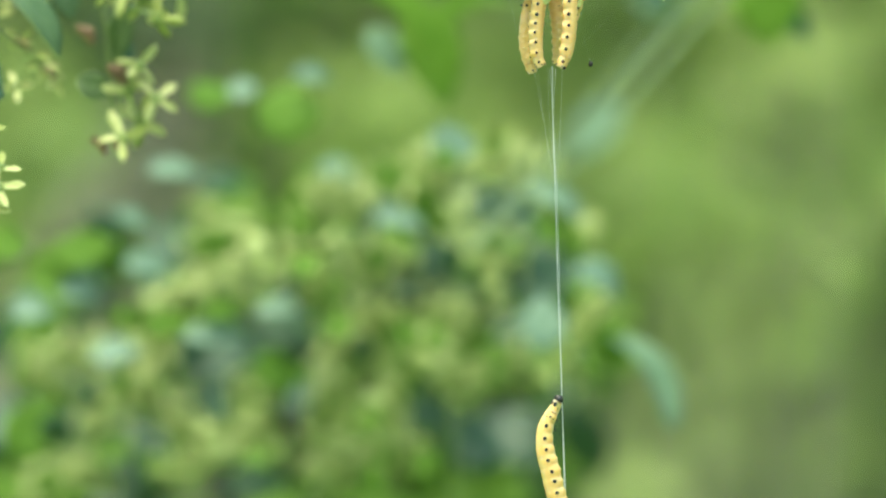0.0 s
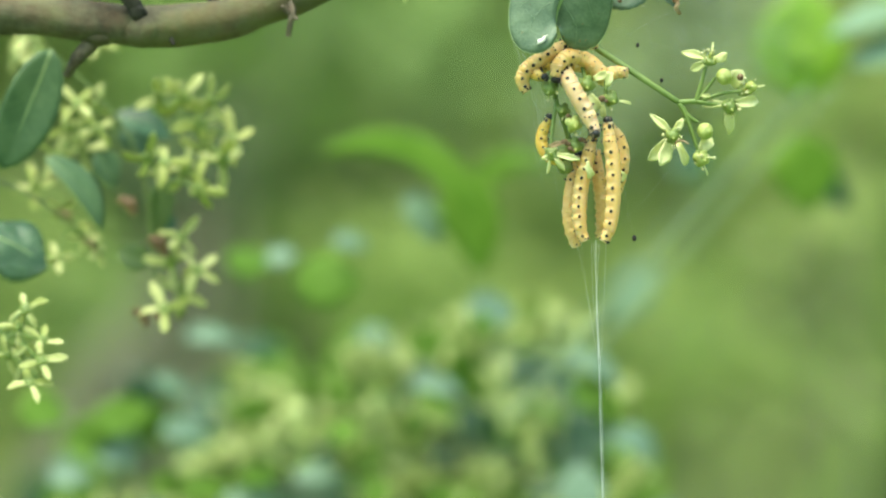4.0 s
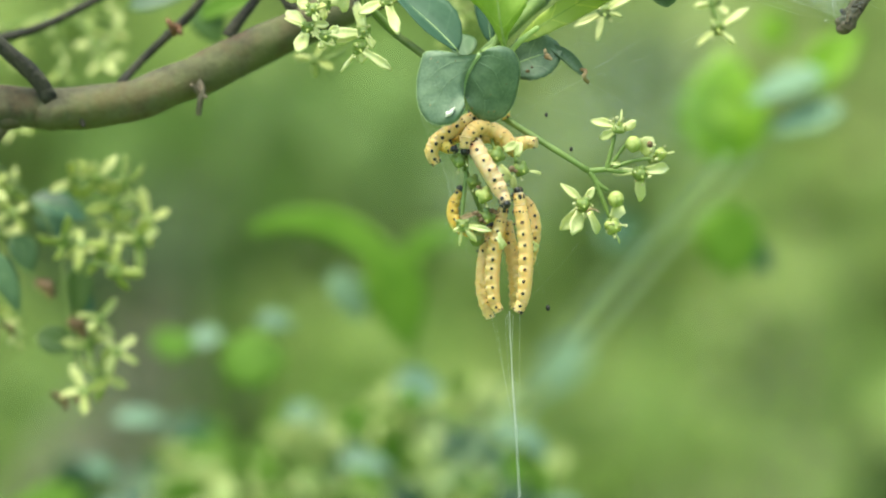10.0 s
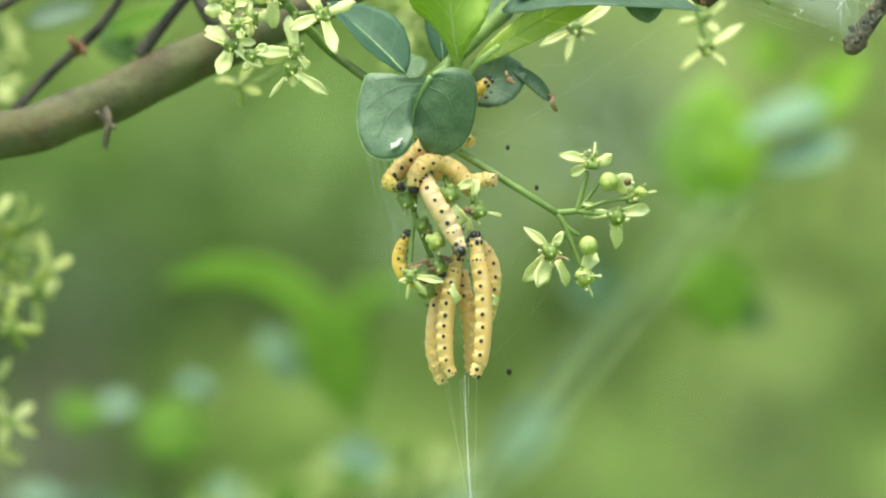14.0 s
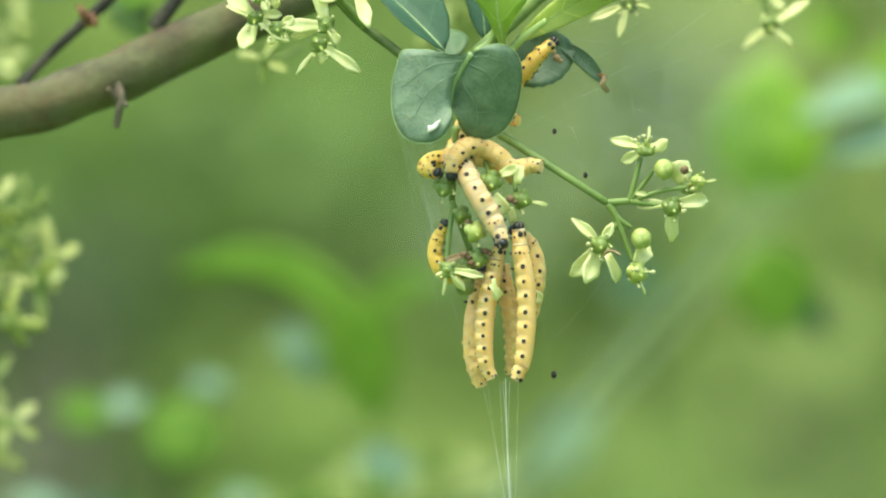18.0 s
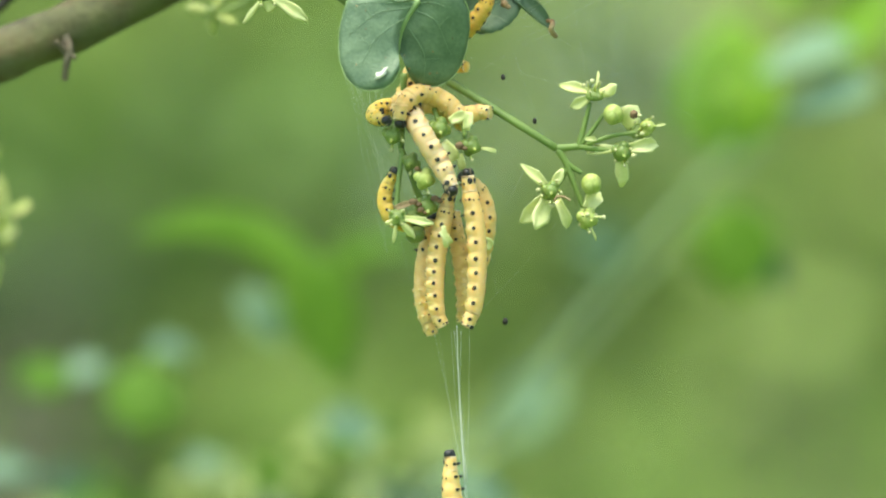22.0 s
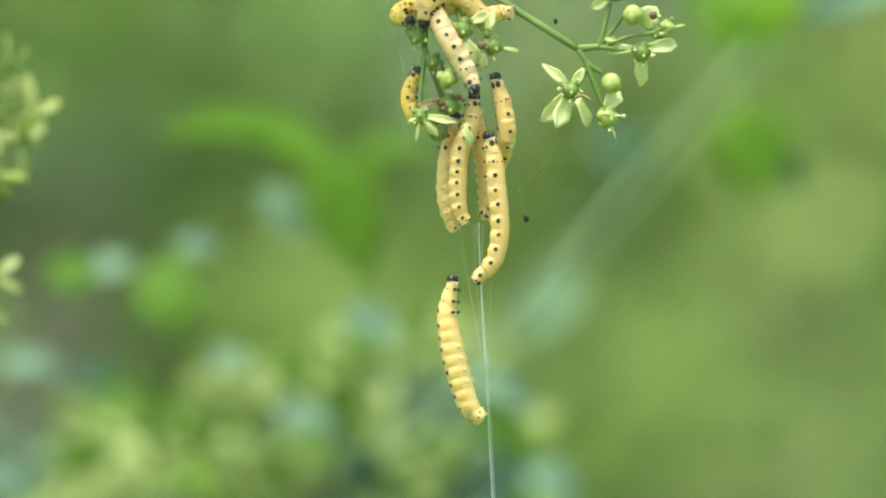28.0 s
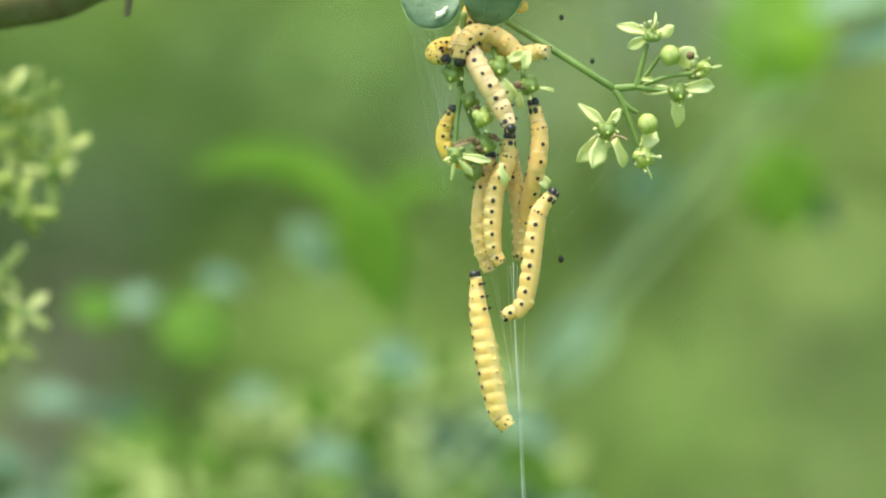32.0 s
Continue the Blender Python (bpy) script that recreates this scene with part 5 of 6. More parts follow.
def caterpillar(rows, skin, label, r=0.00125, turn=0.8, head=True, n=12, groove=0.3, slim=1.0):
    """A smooth spotted caterpillar of rigid rings strung along a line; rows give the line, head first, at one or more times."""
    lines = [curve([S(*p) for p in pts], 40) for t, pts, *own in rows]
    first = lines[0]
    span = max(sum((b - a).length for a, b in zip(q, q[1:])) for q in lines)
    body = thing("caterpillar", label, "caterpillar", "caterpillars", first[20])
    step = span / n
    roll = 0.095 if slim == 1.0 else 0.035
    poses = []
    for t, pts, *own in rows:
        spin = own[0] if own else turn
        sp = curve([S(*p) for p in pts], 4 * n + 1)
        at = []
        for k in [0.0] + [i + 0.5 for i in range(n)]:
            i = int(round(k * 4))
            p = sp[i]
            z = (sp[max(i - 2, 0)] - sp[min(i + 2, 4 * n)]).normalized()
            x = Vector((0, -1, 0))
            x = Matrix.Rotation(spin, 3, z) @ (x - z * x.dot(z)).normalized()
            m = Matrix((x, z.cross(x), z)).transposed().to_4x4()
            m.translation = p - body.location
            at.append(m)
        poses.append((t, at))
    for k in range(n + 1):
        sh = Shape()
        if k == 0:
            if not head:
                continue
            u = min(1.0, max(0.88, r / 0.00125))
            for s in (-1, 1):
                sh.ball((0.00008 * u, s * 0.00030 * u, 0.00042 * u), (0.00070 * u, 0.00052 * u, 0.00064 * u), 0, 12)
            sh.ball((-0.0003 * u, 0, 0.0008 * u), 0.0003 * u, 0, 8)
            sh.ball((0.00062 * u, 0, 0.00060 * u), (0.00014 * u, 0.00005 * u, 0.00042 * u), 1, 8)
            sh.ball((-0.00030 * u, 0, 0.00098 * u), (0.00016 * u, 0.00020 * u, 0.00014 * u), 1, 8)
            data, name = sh.mesh("head", M_HEAD, M_MOUTH), "head"
        else:
            def girth(z):
                return r * float(np.interp((k - 1 - z) / (n - 1), np.linspace(0, 1, 12), GIRTH)) * float(np.interp(k - z, (1, 7), (slim, 1)))

            g = girth(0)
            skew = random.uniform(-0.10, 0.10)
            v, f, sides = [], [], 22
            rings = ((-0.90, 0.0), (-0.86, 0.45), (-0.76, 0.80), (-0.64, 0.925), (-0.55, 0.945), (-0.48, 0.948), (-0.38, 0.962), (-0.27, 0.985), (-0.18, 0.984), (-0.08, 0.990), (0.04, 1.012), (0.16, 1.012), (0.26, 0.993),
                     (0.37, 0.966), (0.48, 0.948), (0.55, 0.945), (0.64, 0.925), (0.76, 0.80), (0.86, 0.45), (0.90, 0.0))
            for z, q in rings:
                cap = abs(z) > 0.6
                if not cap:
                    q = 1 - (1 - q) * groove
                elif q:
                    q *= 1 - 0.052 * (groove - 1)
                for j in range(sides):
                    a = 2 * math.pi * j / sides
                    side_roll = 0 if cap else roll * math.sin(a) ** 4 * math.cos(2 * math.pi * z)
                    lump = 1 + max(0.0, math.cos(math.pi * z)) * (0.014 * math.sin(5 * a + 7 * z + k * 2.1) + 0.010 * math.sin(9 * a - 5 * z + k))
                    fold = 1 + 0.02 * math.cos(3 * a) - (0.05 if math.cos(a) < -0.6 else 0) + side_roll
                    v.append((math.cos(a) * girth(z) * q * fold * lump, math.sin(a) * girth(z) * q * fold * lump, z * step * (0.66 if k in (1, n) and cap else 1.0) + skew * g * math.cos(a + k) * 0.15))
            for i in range(len(rings) - 1):
                for j in range(sides):
                    j2 = (j + 1) % sides
                    f.append((i * sides + j, i * sides + j2, (i + 1) * sides + j2, (i + 1) * sides + j))
            sh.add(v, f, 0)
            big = 0.00031 * min(1.0, r / 0.00125) * (0.75 if k < 3 or k > 10 else 1.0)
            spots = [(48, 0.05, big), (-48, 0.05, big), (105, 0.1, big * 0.42), (-105, 0.1, big * 0.42)][:2 if slim < 1 else 4]
            if k == 1:
                spots = [(75, 0.0, big * 0.7), (-75, 0.0, big * 0.7)]
            elif k == 2:
                spots += [(20, -0.05, big * 0.6), (-20, -0.05, big * 0.6), (75, 0.0, big * 0.7), (-75, 0.0, big * 0.7)]
            if k == n:
                spots += [(0, -0.38, big), (35, -0.40, big * 0.6), (-35, -0.40, big * 0.6), (110, -0.30, big * 0.8), (-110, -0.30, big * 0.8), (165, -0.35, big * 0.6)]
            for a, z, q in spots:
                a = radians(a + random.uniform(-5, 5))
                z, q = z + random.uniform(-0.08, 0.08), q * random.uniform(0.78, 1.12)
                rim = g * (1.012 - 0.25 * (z - 0.1) ** 2 * groove) * (1 + 0.02 * math.cos(3 * a) + roll * math.sin(a) ** 4 * math.cos(2 * math.pi * z)) * (1 + 0.014 * math.sin(5 * a + 7 * z + k * 2.1) + 0.010 * math.sin(9 * a - 5 * z + k))
                c = Vector((math.cos(a) * rim, math.sin(a) * rim, z * step + skew * g * math.cos(a + k) * 0.15))
                sh.ball(c, (q * 0.16, q * random.uniform(0.85, 1.1), q), 1, 8, Matrix.Rotation(a, 3, "Z"))
            if k == 1 and head:
                for s in (-1, 1):
                    a = radians(27 * s)
                    sh.ball((math.cos(a) * g * 0.97, math.sin(a) * g * 0.97, step * 0.18), (0.00012, g * 0.40, step * 0.22), 1, 10, Matrix.Rotation(a, 3, "Z"))
            if k <= 3 or 6 <= k <= 9 or k == n:
                for s in (-1, 1):
                    a = math.pi + s * 0.55
                    c = Vector((math.cos(a) * g, math.sin(a) * g, 0))
                    o = Vector((math.cos(a), math.sin(a), 0.2 if k <= 3 else 0))
                    sh.tube([c * 0.85, c + o * (0.00040 if k <= 3 else 0.00012)], [0.00026, 0.00011 if k <= 3 else 0.0002], 6, 1 if k <= 3 else 0)
            data, name = sh.mesh("segment", skin, M_SPOT), "segment"
        ob = part(name, data, body, m=poses[0][1][k])
        if len(poses) > 1:
            MOVERS.append((ob, [(t, at[k]) for t, at in poses]))
    return body


def still(*pts):
    return [(0.0, pts)]


def held(rows):
    """The rows with the first and the last line held to the clip's start and end."""
    rows = list(rows)
    if rows[0][0] > 0:
        rows.insert(0, (0.0, rows[0][1]))
    if rows[-1][0] < 32:
        rows.append((32.0, rows[-1][1]))
    return rows


# the bunch, back to front
caterpillar(still((956, 291, -0.0035), (957, 276, -0.0035), (974, 257, -0.002), (996, 256, 0.0), (1019, 268, 0.0), (1040, 286, 0.0), (1065, 282, 0.0), (1081, 284, -0.0005)), M_CREAM, "cream-yellow caterpillar lying across the flower stalks", 0.00132, 2.3, n=9, groove=0.4)
caterpillar(still((934, 291, -0.003), (926, 289, -0.002), (919, 283, 0.0), (927, 274, 0.002), (943, 270, 0.003), (959, 264, 0.004)), M_YELLOW, "yellow caterpillar curled round a flower ovary", 0.0011, 1.2, n=8)
caterpillar(held([(0.0, ((975, 232, -0.001), (950, 246, -0.001), (925, 262, -0.001), (903, 280, -0.001), (896, 300, -0.001), (905, 316, -0.001))),
                  (10.6, ((975, 232, -0.001), (950, 246, -0.001), (925, 262, -0.001), (903, 280, -0.001), (896, 300, -0.001), (905, 316, -0.001))),
                  (12.0, ((985, 212, 0.002), (966, 230, 0.001), (948, 246, 0.0), (930, 262, 0.0), (916, 280, 0.0), (908, 294, 0.0))),
                  (14.5, ((992, 200, 0.003), (974, 226, 0.001), (955, 246, 0.0), (938, 262, 0.0), (925, 278, 0.0), (917, 292, 0.0))),
                  (16.5, ((1000, 180, 0.004), (985, 205, 0.003), (972, 228, 0.002), (966, 248, 0.002), (955, 266, 0.001), (948, 284, 0.0))),
                  (20.0, ((1000, 180, 0.004), (985, 205, 0.003), (972, 228, 0.002), (966, 248, 0.002), (955, 266, 0.001), (948, 284, 0.0)))]),
            M_CREAM, "cream-yellow caterpillar creeping up under a leaf", 0.00125, 0.9, n=8)
caterpillar(still((972, 301, -0.001), (973, 282, 0.001), (989, 271, 0.001), (1008, 274, 0.002), (1027, 285, 0.003), (1043, 302, 0.004)), M_CREAM, "cream-yellow caterpillar lying under its neighbour", 0.00115, 2.2, n=8)
caterpillar(still((1025, 388, -0.0050), (1020, 374, -0.0045), (1008, 350, -0.004), (992, 322, -0.004), (978, 296, -0.003), (968, 272, 0.0)), M_PALE, "pale pinkish cream caterpillar hanging aslant in front of flowers", 0.00140, 0.85, n=8, groove=0.3)
caterpillar(still((944, 366, 0.0), (934, 385, 0.0), (931, 405, 0.0), (938, 425, 0.0), (955, 436, 0.001), (975, 438, 0.003), (990, 450, 0.003)), M_YELLOW, "small yellow caterpillar bent round a stalk", 0.00100, -0.9, n=9)
caterpillar(still((996, 432, 0.003), (988, 470, 0.0025), (983, 500, 0.002), (981, 535, 0.002), (985, 564, 0.002), (993, 592, 0.002)), M_CREAM, "cream caterpillar hanging beside its neighbours", 0.00118, 2.2, n=9, groove=0.42)
caterpillar(held([(0.0, ((1021, 397, -0.001), (1014, 428, -0.001), (1004, 470, -0.001), (999, 510, -0.001), (999, 545, -0.001), (1003, 568, -0.001), (1010, 580, -0.001))),
                  (24.0, ((1021, 397, -0.001), (1014, 428, -0.001), (1004, 470, -0.001), (999, 510, -0.001), (999, 545, -0.001), (1003, 568, -0.001), (1010, 580, -0.001))),
                  (27.0, ((1024, 406, -0.001), (1020, 440, -0.001), (1004, 478, -0.001), (1000, 515, -0.001), (999, 545, -0.001), (1003, 568, -0.001), (1011, 580, -0.001)))]),
            M_CREAM, "cream caterpillar with a row of black spots, hanging", 0.00124, 0.75, n=11, groove=0.42)
caterpillar(still((1028, 420, 0.003), (1030, 450, 0.003), (1034, 480, 0.003), (1038, 510, 0.003), (1039, 545, 0.003), (1036, 576, 0.003)), M_CREAM, "cream-yellow caterpillar behind the hanging ones", 0.00112, 2.4, head=False, n=10, groove=0.42)
caterpillar(held([(0.0, ((1052, 380, 0.002), (1066, 398, 0.002), (1074, 425, 0.002), (1072, 455, 0.002), (1062, 490, 0.003), (1050, 520, 0.003), (1040, 550, 0.003))),
                  (22.0, ((1044, 374, 0.001), (1062, 392, 0.002), (1072, 422, 0.002), (1070, 455, 0.002), (1062, 490, 0.003), (1050, 520, 0.003), (1040, 550, 0.003))),
                  (24.5, ((1044, 374, 0.001), (1062, 392, 0.002), (1072, 422, 0.002), (1070, 455, 0.002), (1062, 490, 0.003), (1050, 520, 0.003), (1040, 550, 0.003))),
                  (26.5, ((1056, 380, 0.0), (1064, 408, 0.0), (1070, 440, 0.0), (1064, 470, 0.002), (1052, 500, 0.003), (1042, 530, 0.003), (1036, 560, 0.003))),
                  (28.0, ((1057, 378, 0.0), (1066, 415, 0.0), (1070, 455, 0.0), (1062, 485, 0.002), (1050, 510, 0.003), (1042, 540, 0.003), (1036, 570, 0.003))),
                  (30.0, ((1057, 374, 0.0), (1066, 415, 0.0), (1062, 462, 0.0), (1048, 500, 0.002), (1042, 530, 0.003), (1040, 555, 0.003), (1038, 575, 0.003))),
                  (32.0, ((1060, 358, 0.0), (1067, 400, 0.0), (1062, 448, 0.0), (1050, 496, 0.002), (1044, 530, 0.003), (1040, 555, 0.003), (1038, 575, 0.003)))]),
            M_CREAM, "cream-yellow caterpillar arched behind a hanging one", 0.00120, -0.4, n=10)
caterpillar(held([(0.0, ((1048, 372, -0.003), (1051, 400, -0.003), (1057, 440, -0.003), (1059, 490, -0.003), (1056, 535, -0.003), (1051, 563, -0.003), (1042, 582, -0.003))),
                  (22.0, ((1048, 372, -0.003), (1051, 400, -0.003), (1057, 440, -0.003), (1059, 490, -0.003), (1056, 535, -0.003), (1051, 563, -0.003), (1042, 582, -0.003))),
                  (23.0, ((1044, 380, -0.003), (1049, 406, -0.003), (1056, 444, -0.003), (1059, 490, -0.003), (1056, 535, -0.003), (1050, 567, -0.003), (1038, 586, -0.003))),
                  (24.0, ((1043, 404, -0.003), (1050, 428, -0.003), (1056, 464, -0.003), (1058, 500, -0.003), (1055, 540, -0.003), (1049, 572, -0.003), (1039, 590, -0.003))),
                  (24.5, ((1045, 414, -0.003), (1051, 438, -0.003), (1057, 470, -0.003), (1058, 505, -0.003), (1055, 545, -0.003), (1049, 576, -0.003), (1039, 594, -0.003))),
                  (26.5, ((1056, 462, -0.003), (1058, 485, -0.003), (1060, 510, -0.003), (1056, 545, -0.003), (1050, 580, -0.003), (1044, 605, -0.003), (1036, 622, -0.003))),
                  (27.0, ((1056, 468, -0.003), (1059, 488, -0.003), (1060, 512, -0.003), (1055, 545, -0.003), (1049, 580, -0.003), (1043, 605, -0.003), (1037, 624, -0.003))),
                  (27.5, ((1050, 464, -0.003), (1055, 490, -0.003), (1058, 520, -0.003), (1060, 560, -0.003), (1056, 590, -0.003), (1058, 620, -0.003), (1060, 645, -0.003))),
                  (28.0, ((1045, 462, -0.003), (1052, 490, -0.003), (1055, 530, -0.003), (1058, 570, -0.003), (1057, 605, -0.003), (1047, 638, -0.003), (1021, 664, -0.003))),
                  (29.0, ((1058, 470, -0.003), (1056, 500, -0.003), (1056, 535, -0.003), (1058, 575, -0.003), (1055, 610, -0.003), (1045, 640, -0.003), (1021, 662, -0.003))),
                  (30.0, ((1074, 492, -0.003), (1062, 510, -0.003), (1057, 540, -0.003), (1055, 579, -0.003), (1052, 605, -0.003), (1044, 638, -0.003), (1022, 660, -0.003))),
                  (31.0, ((1070, 496, -0.003), (1063, 518, -0.003), (1060, 545, -0.003), (1056, 580, -0.003), (1051, 612, -0.003), (1040, 645, -0.003), (1016, 661, -0.003))),
                  (32.0, ((1083, 486, -0.003), (1067, 508, -0.003), (1060, 535, -0.003), (1055, 575, -0.003), (1050, 608, -0.003), (1040, 642, -0.003), (1014, 656, -0.003)))]),
            M_CREAM, "cream-yellow caterpillar with a clear row of black spots, hanging", 0.00125, 0.7, n=10, groove=0.42)
# one behind the broad leaf, whose head comes out over the wilting leaf
caterpillar(held([(0.0, ((1020, 150, 0.003), (1008, 160, 0.003), (1000, 180, 0.003), (1005, 205, 0.003), (1018, 222, 0.003), (1022, 238, 0.003))),
                  (12.0, ((1022, 150, 0.003), (1010, 160, 0.003), (1002, 180, 0.003), (1008, 205, 0.003), (1024, 220, 0.003), (1032, 232, 0.003))),
                  (14.5, ((1078, 128, 0.0), (1064, 138, 0.0), (1044, 156, 0.002), (1022, 172, 0.003), (1015, 198, 0.003), (1030, 216, 0.003), (1046, 222, 0.002))),
                  (17.0, ((1082, 120, 0.0), (1067, 120, 0.0), (1052, 146, 0.002), (1026, 174, 0.003), (1016, 200, 0.003), (1030, 216, 0.003), (1048, 220, 0.002))),
                  (18.0, ((1098, 110, 0.0), (1078, 128, 0.0), (1056, 154, 0.001), (1030, 176, 0.003), (1020, 198, 0.003), (1032, 214, 0.003), (1048, 218, 0.002))),
                  (19.0, ((1110, 100, 0.0), (1090, 120, 0.0), (1060, 154, 0.001), (1032, 176, 0.003), (1020, 198, 0.003), (1032, 214, 0.003), (1048, 218, 0.002))),
                  (20.0, ((1111, 101, 0.0), (1094, 117, 0.0), (1064, 151, 0.001), (1034, 176, 0.003), (1020, 198, 0.003), (1032, 214, 0.003), (1048, 218, 0.002))),
                  (21.0, ((1079, 130, -0.002), (1070, 142, -0.001), (1052, 166, 0.001), (1030, 182, 0.003), (1020, 198, 0.003), (1032, 214, 0.003), (1048, 218, 0.002))),
                  (22.0, ((1080, 106, 0.0), (1078, 130, 0.0), (1058, 160, 0.001), (1030, 180, 0.003), (1020, 198, 0.003), (1032, 214, 0.003), (1048, 218, 0.002))),
                  (23.0, ((1079, 102, 0.0), (1083, 128, 0.0), (1062, 161, 0.001), (1030, 180, 0.003), (1020, 198, 0.003), (1032, 214, 0.003), (1048, 218, 0.002))),
                  (24.3, ((1092, 88, 0.0), (1087, 122, 0.0), (1064, 159, 0.001), (1030, 180, 0.003), (1020, 198, 0.003), (1032, 214, 0.003), (1048, 218, 0.002)))]),
            M_ORANGE, "deep yellow caterpillar coming out from behind a leaf", 0.00108, 0.3)
# the one that climbs the line
CLIMB = [(0.0, 1041, 1169, ((0, 0), (-21, 44), (-22, 84), (-12, 124), (-2, 164), (14, 200), (30, 225))),
         (1.0, 1031, 1174, ((0, 0), (-14, 44), (-16, 84), (-8, 124), (0, 164), (12, 200), (26, 225))),
         (2.0, 1029, 1136, ((0, 0), (-14, 44), (-14, 84), (-4, 124), (4, 164), (12, 200), (24, 220))),
         (3.0, 1028, 1122, ((0, 0), (-14, 44), (-14, 84), (-4, 124), (4, 164), (12, 200), (24, 220))),
         (12.0, 1022, 945, ((0, 0), (-6, 44), (-4, 84), (2, 124), (8, 164), (16, 190), (24, 205))),
         (21.0, 1016, 781, ((0, 0), (0, 40), (4, 84), (10, 124), (16, 164), (22, 195), (30, 215))),
         (23.0, 1013, 744, ((0, 0), (3, 40), (8, 84), (14, 124), (20, 164), (26, 195), (32, 215)))]
CLIMB += [(24.5, 1003, 734, ((0, 0), (4, 40), (10, 84), (16, 124), (22, 160), (28, 190), (34, 205))),
         (26.5, 988, 698, ((0, 0), (6, 32), (14, 64), (22, 105), (29, 145), (36, 180), (44, 205))),
         (27.0, 991, 672, ((0, 0), (-1, 30), (12, 71), (25, 119), (34, 176), (43, 215), (48, 225))),
         (27.5, 984, 661, ((0, 0), (0, 35), (6, 75), (16, 120), (26, 155), (34, 185), (40, 205))),
         (28.0, 989, 661, ((0, 0), (-8, 40), (-4, 80), (4, 120), (14, 157), (24, 182), (38, 194))),
         (28.3, 984, 664, ((0, 0), (-12, 22), (-18, 48), (-2, 84), (14, 120), (28, 150), (40, 172))),
         (28.5, 989, 665, ((0, 0), (2, 27), (-21, 61), (-8, 84), (6, 104), (27, 141), (38, 178)))]
CLIMB += [(29.0, 980, 654, ((0, 0), (8, 48), (16, 80), (23, 112), (33, 146), (42, 176), (46, 188))),
         (29.5, 976, 630, ((0, 0), (6, 50), (14, 88), (22, 122), (34, 160), (44, 192), (50, 208))),
         (30.0, 984, 617, ((0, 0), (2, 50), (12, 98), (24, 142), (36, 185), (48, 218), (56, 234))),
         (30.5, 978, 614, ((0, 0), (4, 40), (8, 78), (14, 116), (20, 150), (26, 176), (30, 190))),
         (31.0, 980, 623, ((0, 0), (3, 22), (-11, 52), (4, 80), (17, 108), (25, 137), (31, 167))),
         (31.5, 968, 616, ((0, 0), (6, 40), (14, 76), (22, 112), (30, 146), (38, 170), (42, 182))),
         (32.0, 975, 597, ((0, 0), (3, 40), (10, 82), (17, 124), (24, 160), (32, 194), (44, 210)))]
caterpillar([(t, tuple((x + a, y + b + 5, -0.0015) for a, b in line_pts), float(np.interp(t, (0, 2, 21, 30, 31, 32), (-0.75, -0.75, -1.98, -1.98, -1.85, -1.98)))) for t, x, y, line_pts in CLIMB],
            M_CLIMBER, "plump yellow caterpillar climbing a silk line", 0.00162, groove=0.45, slim=0.74)


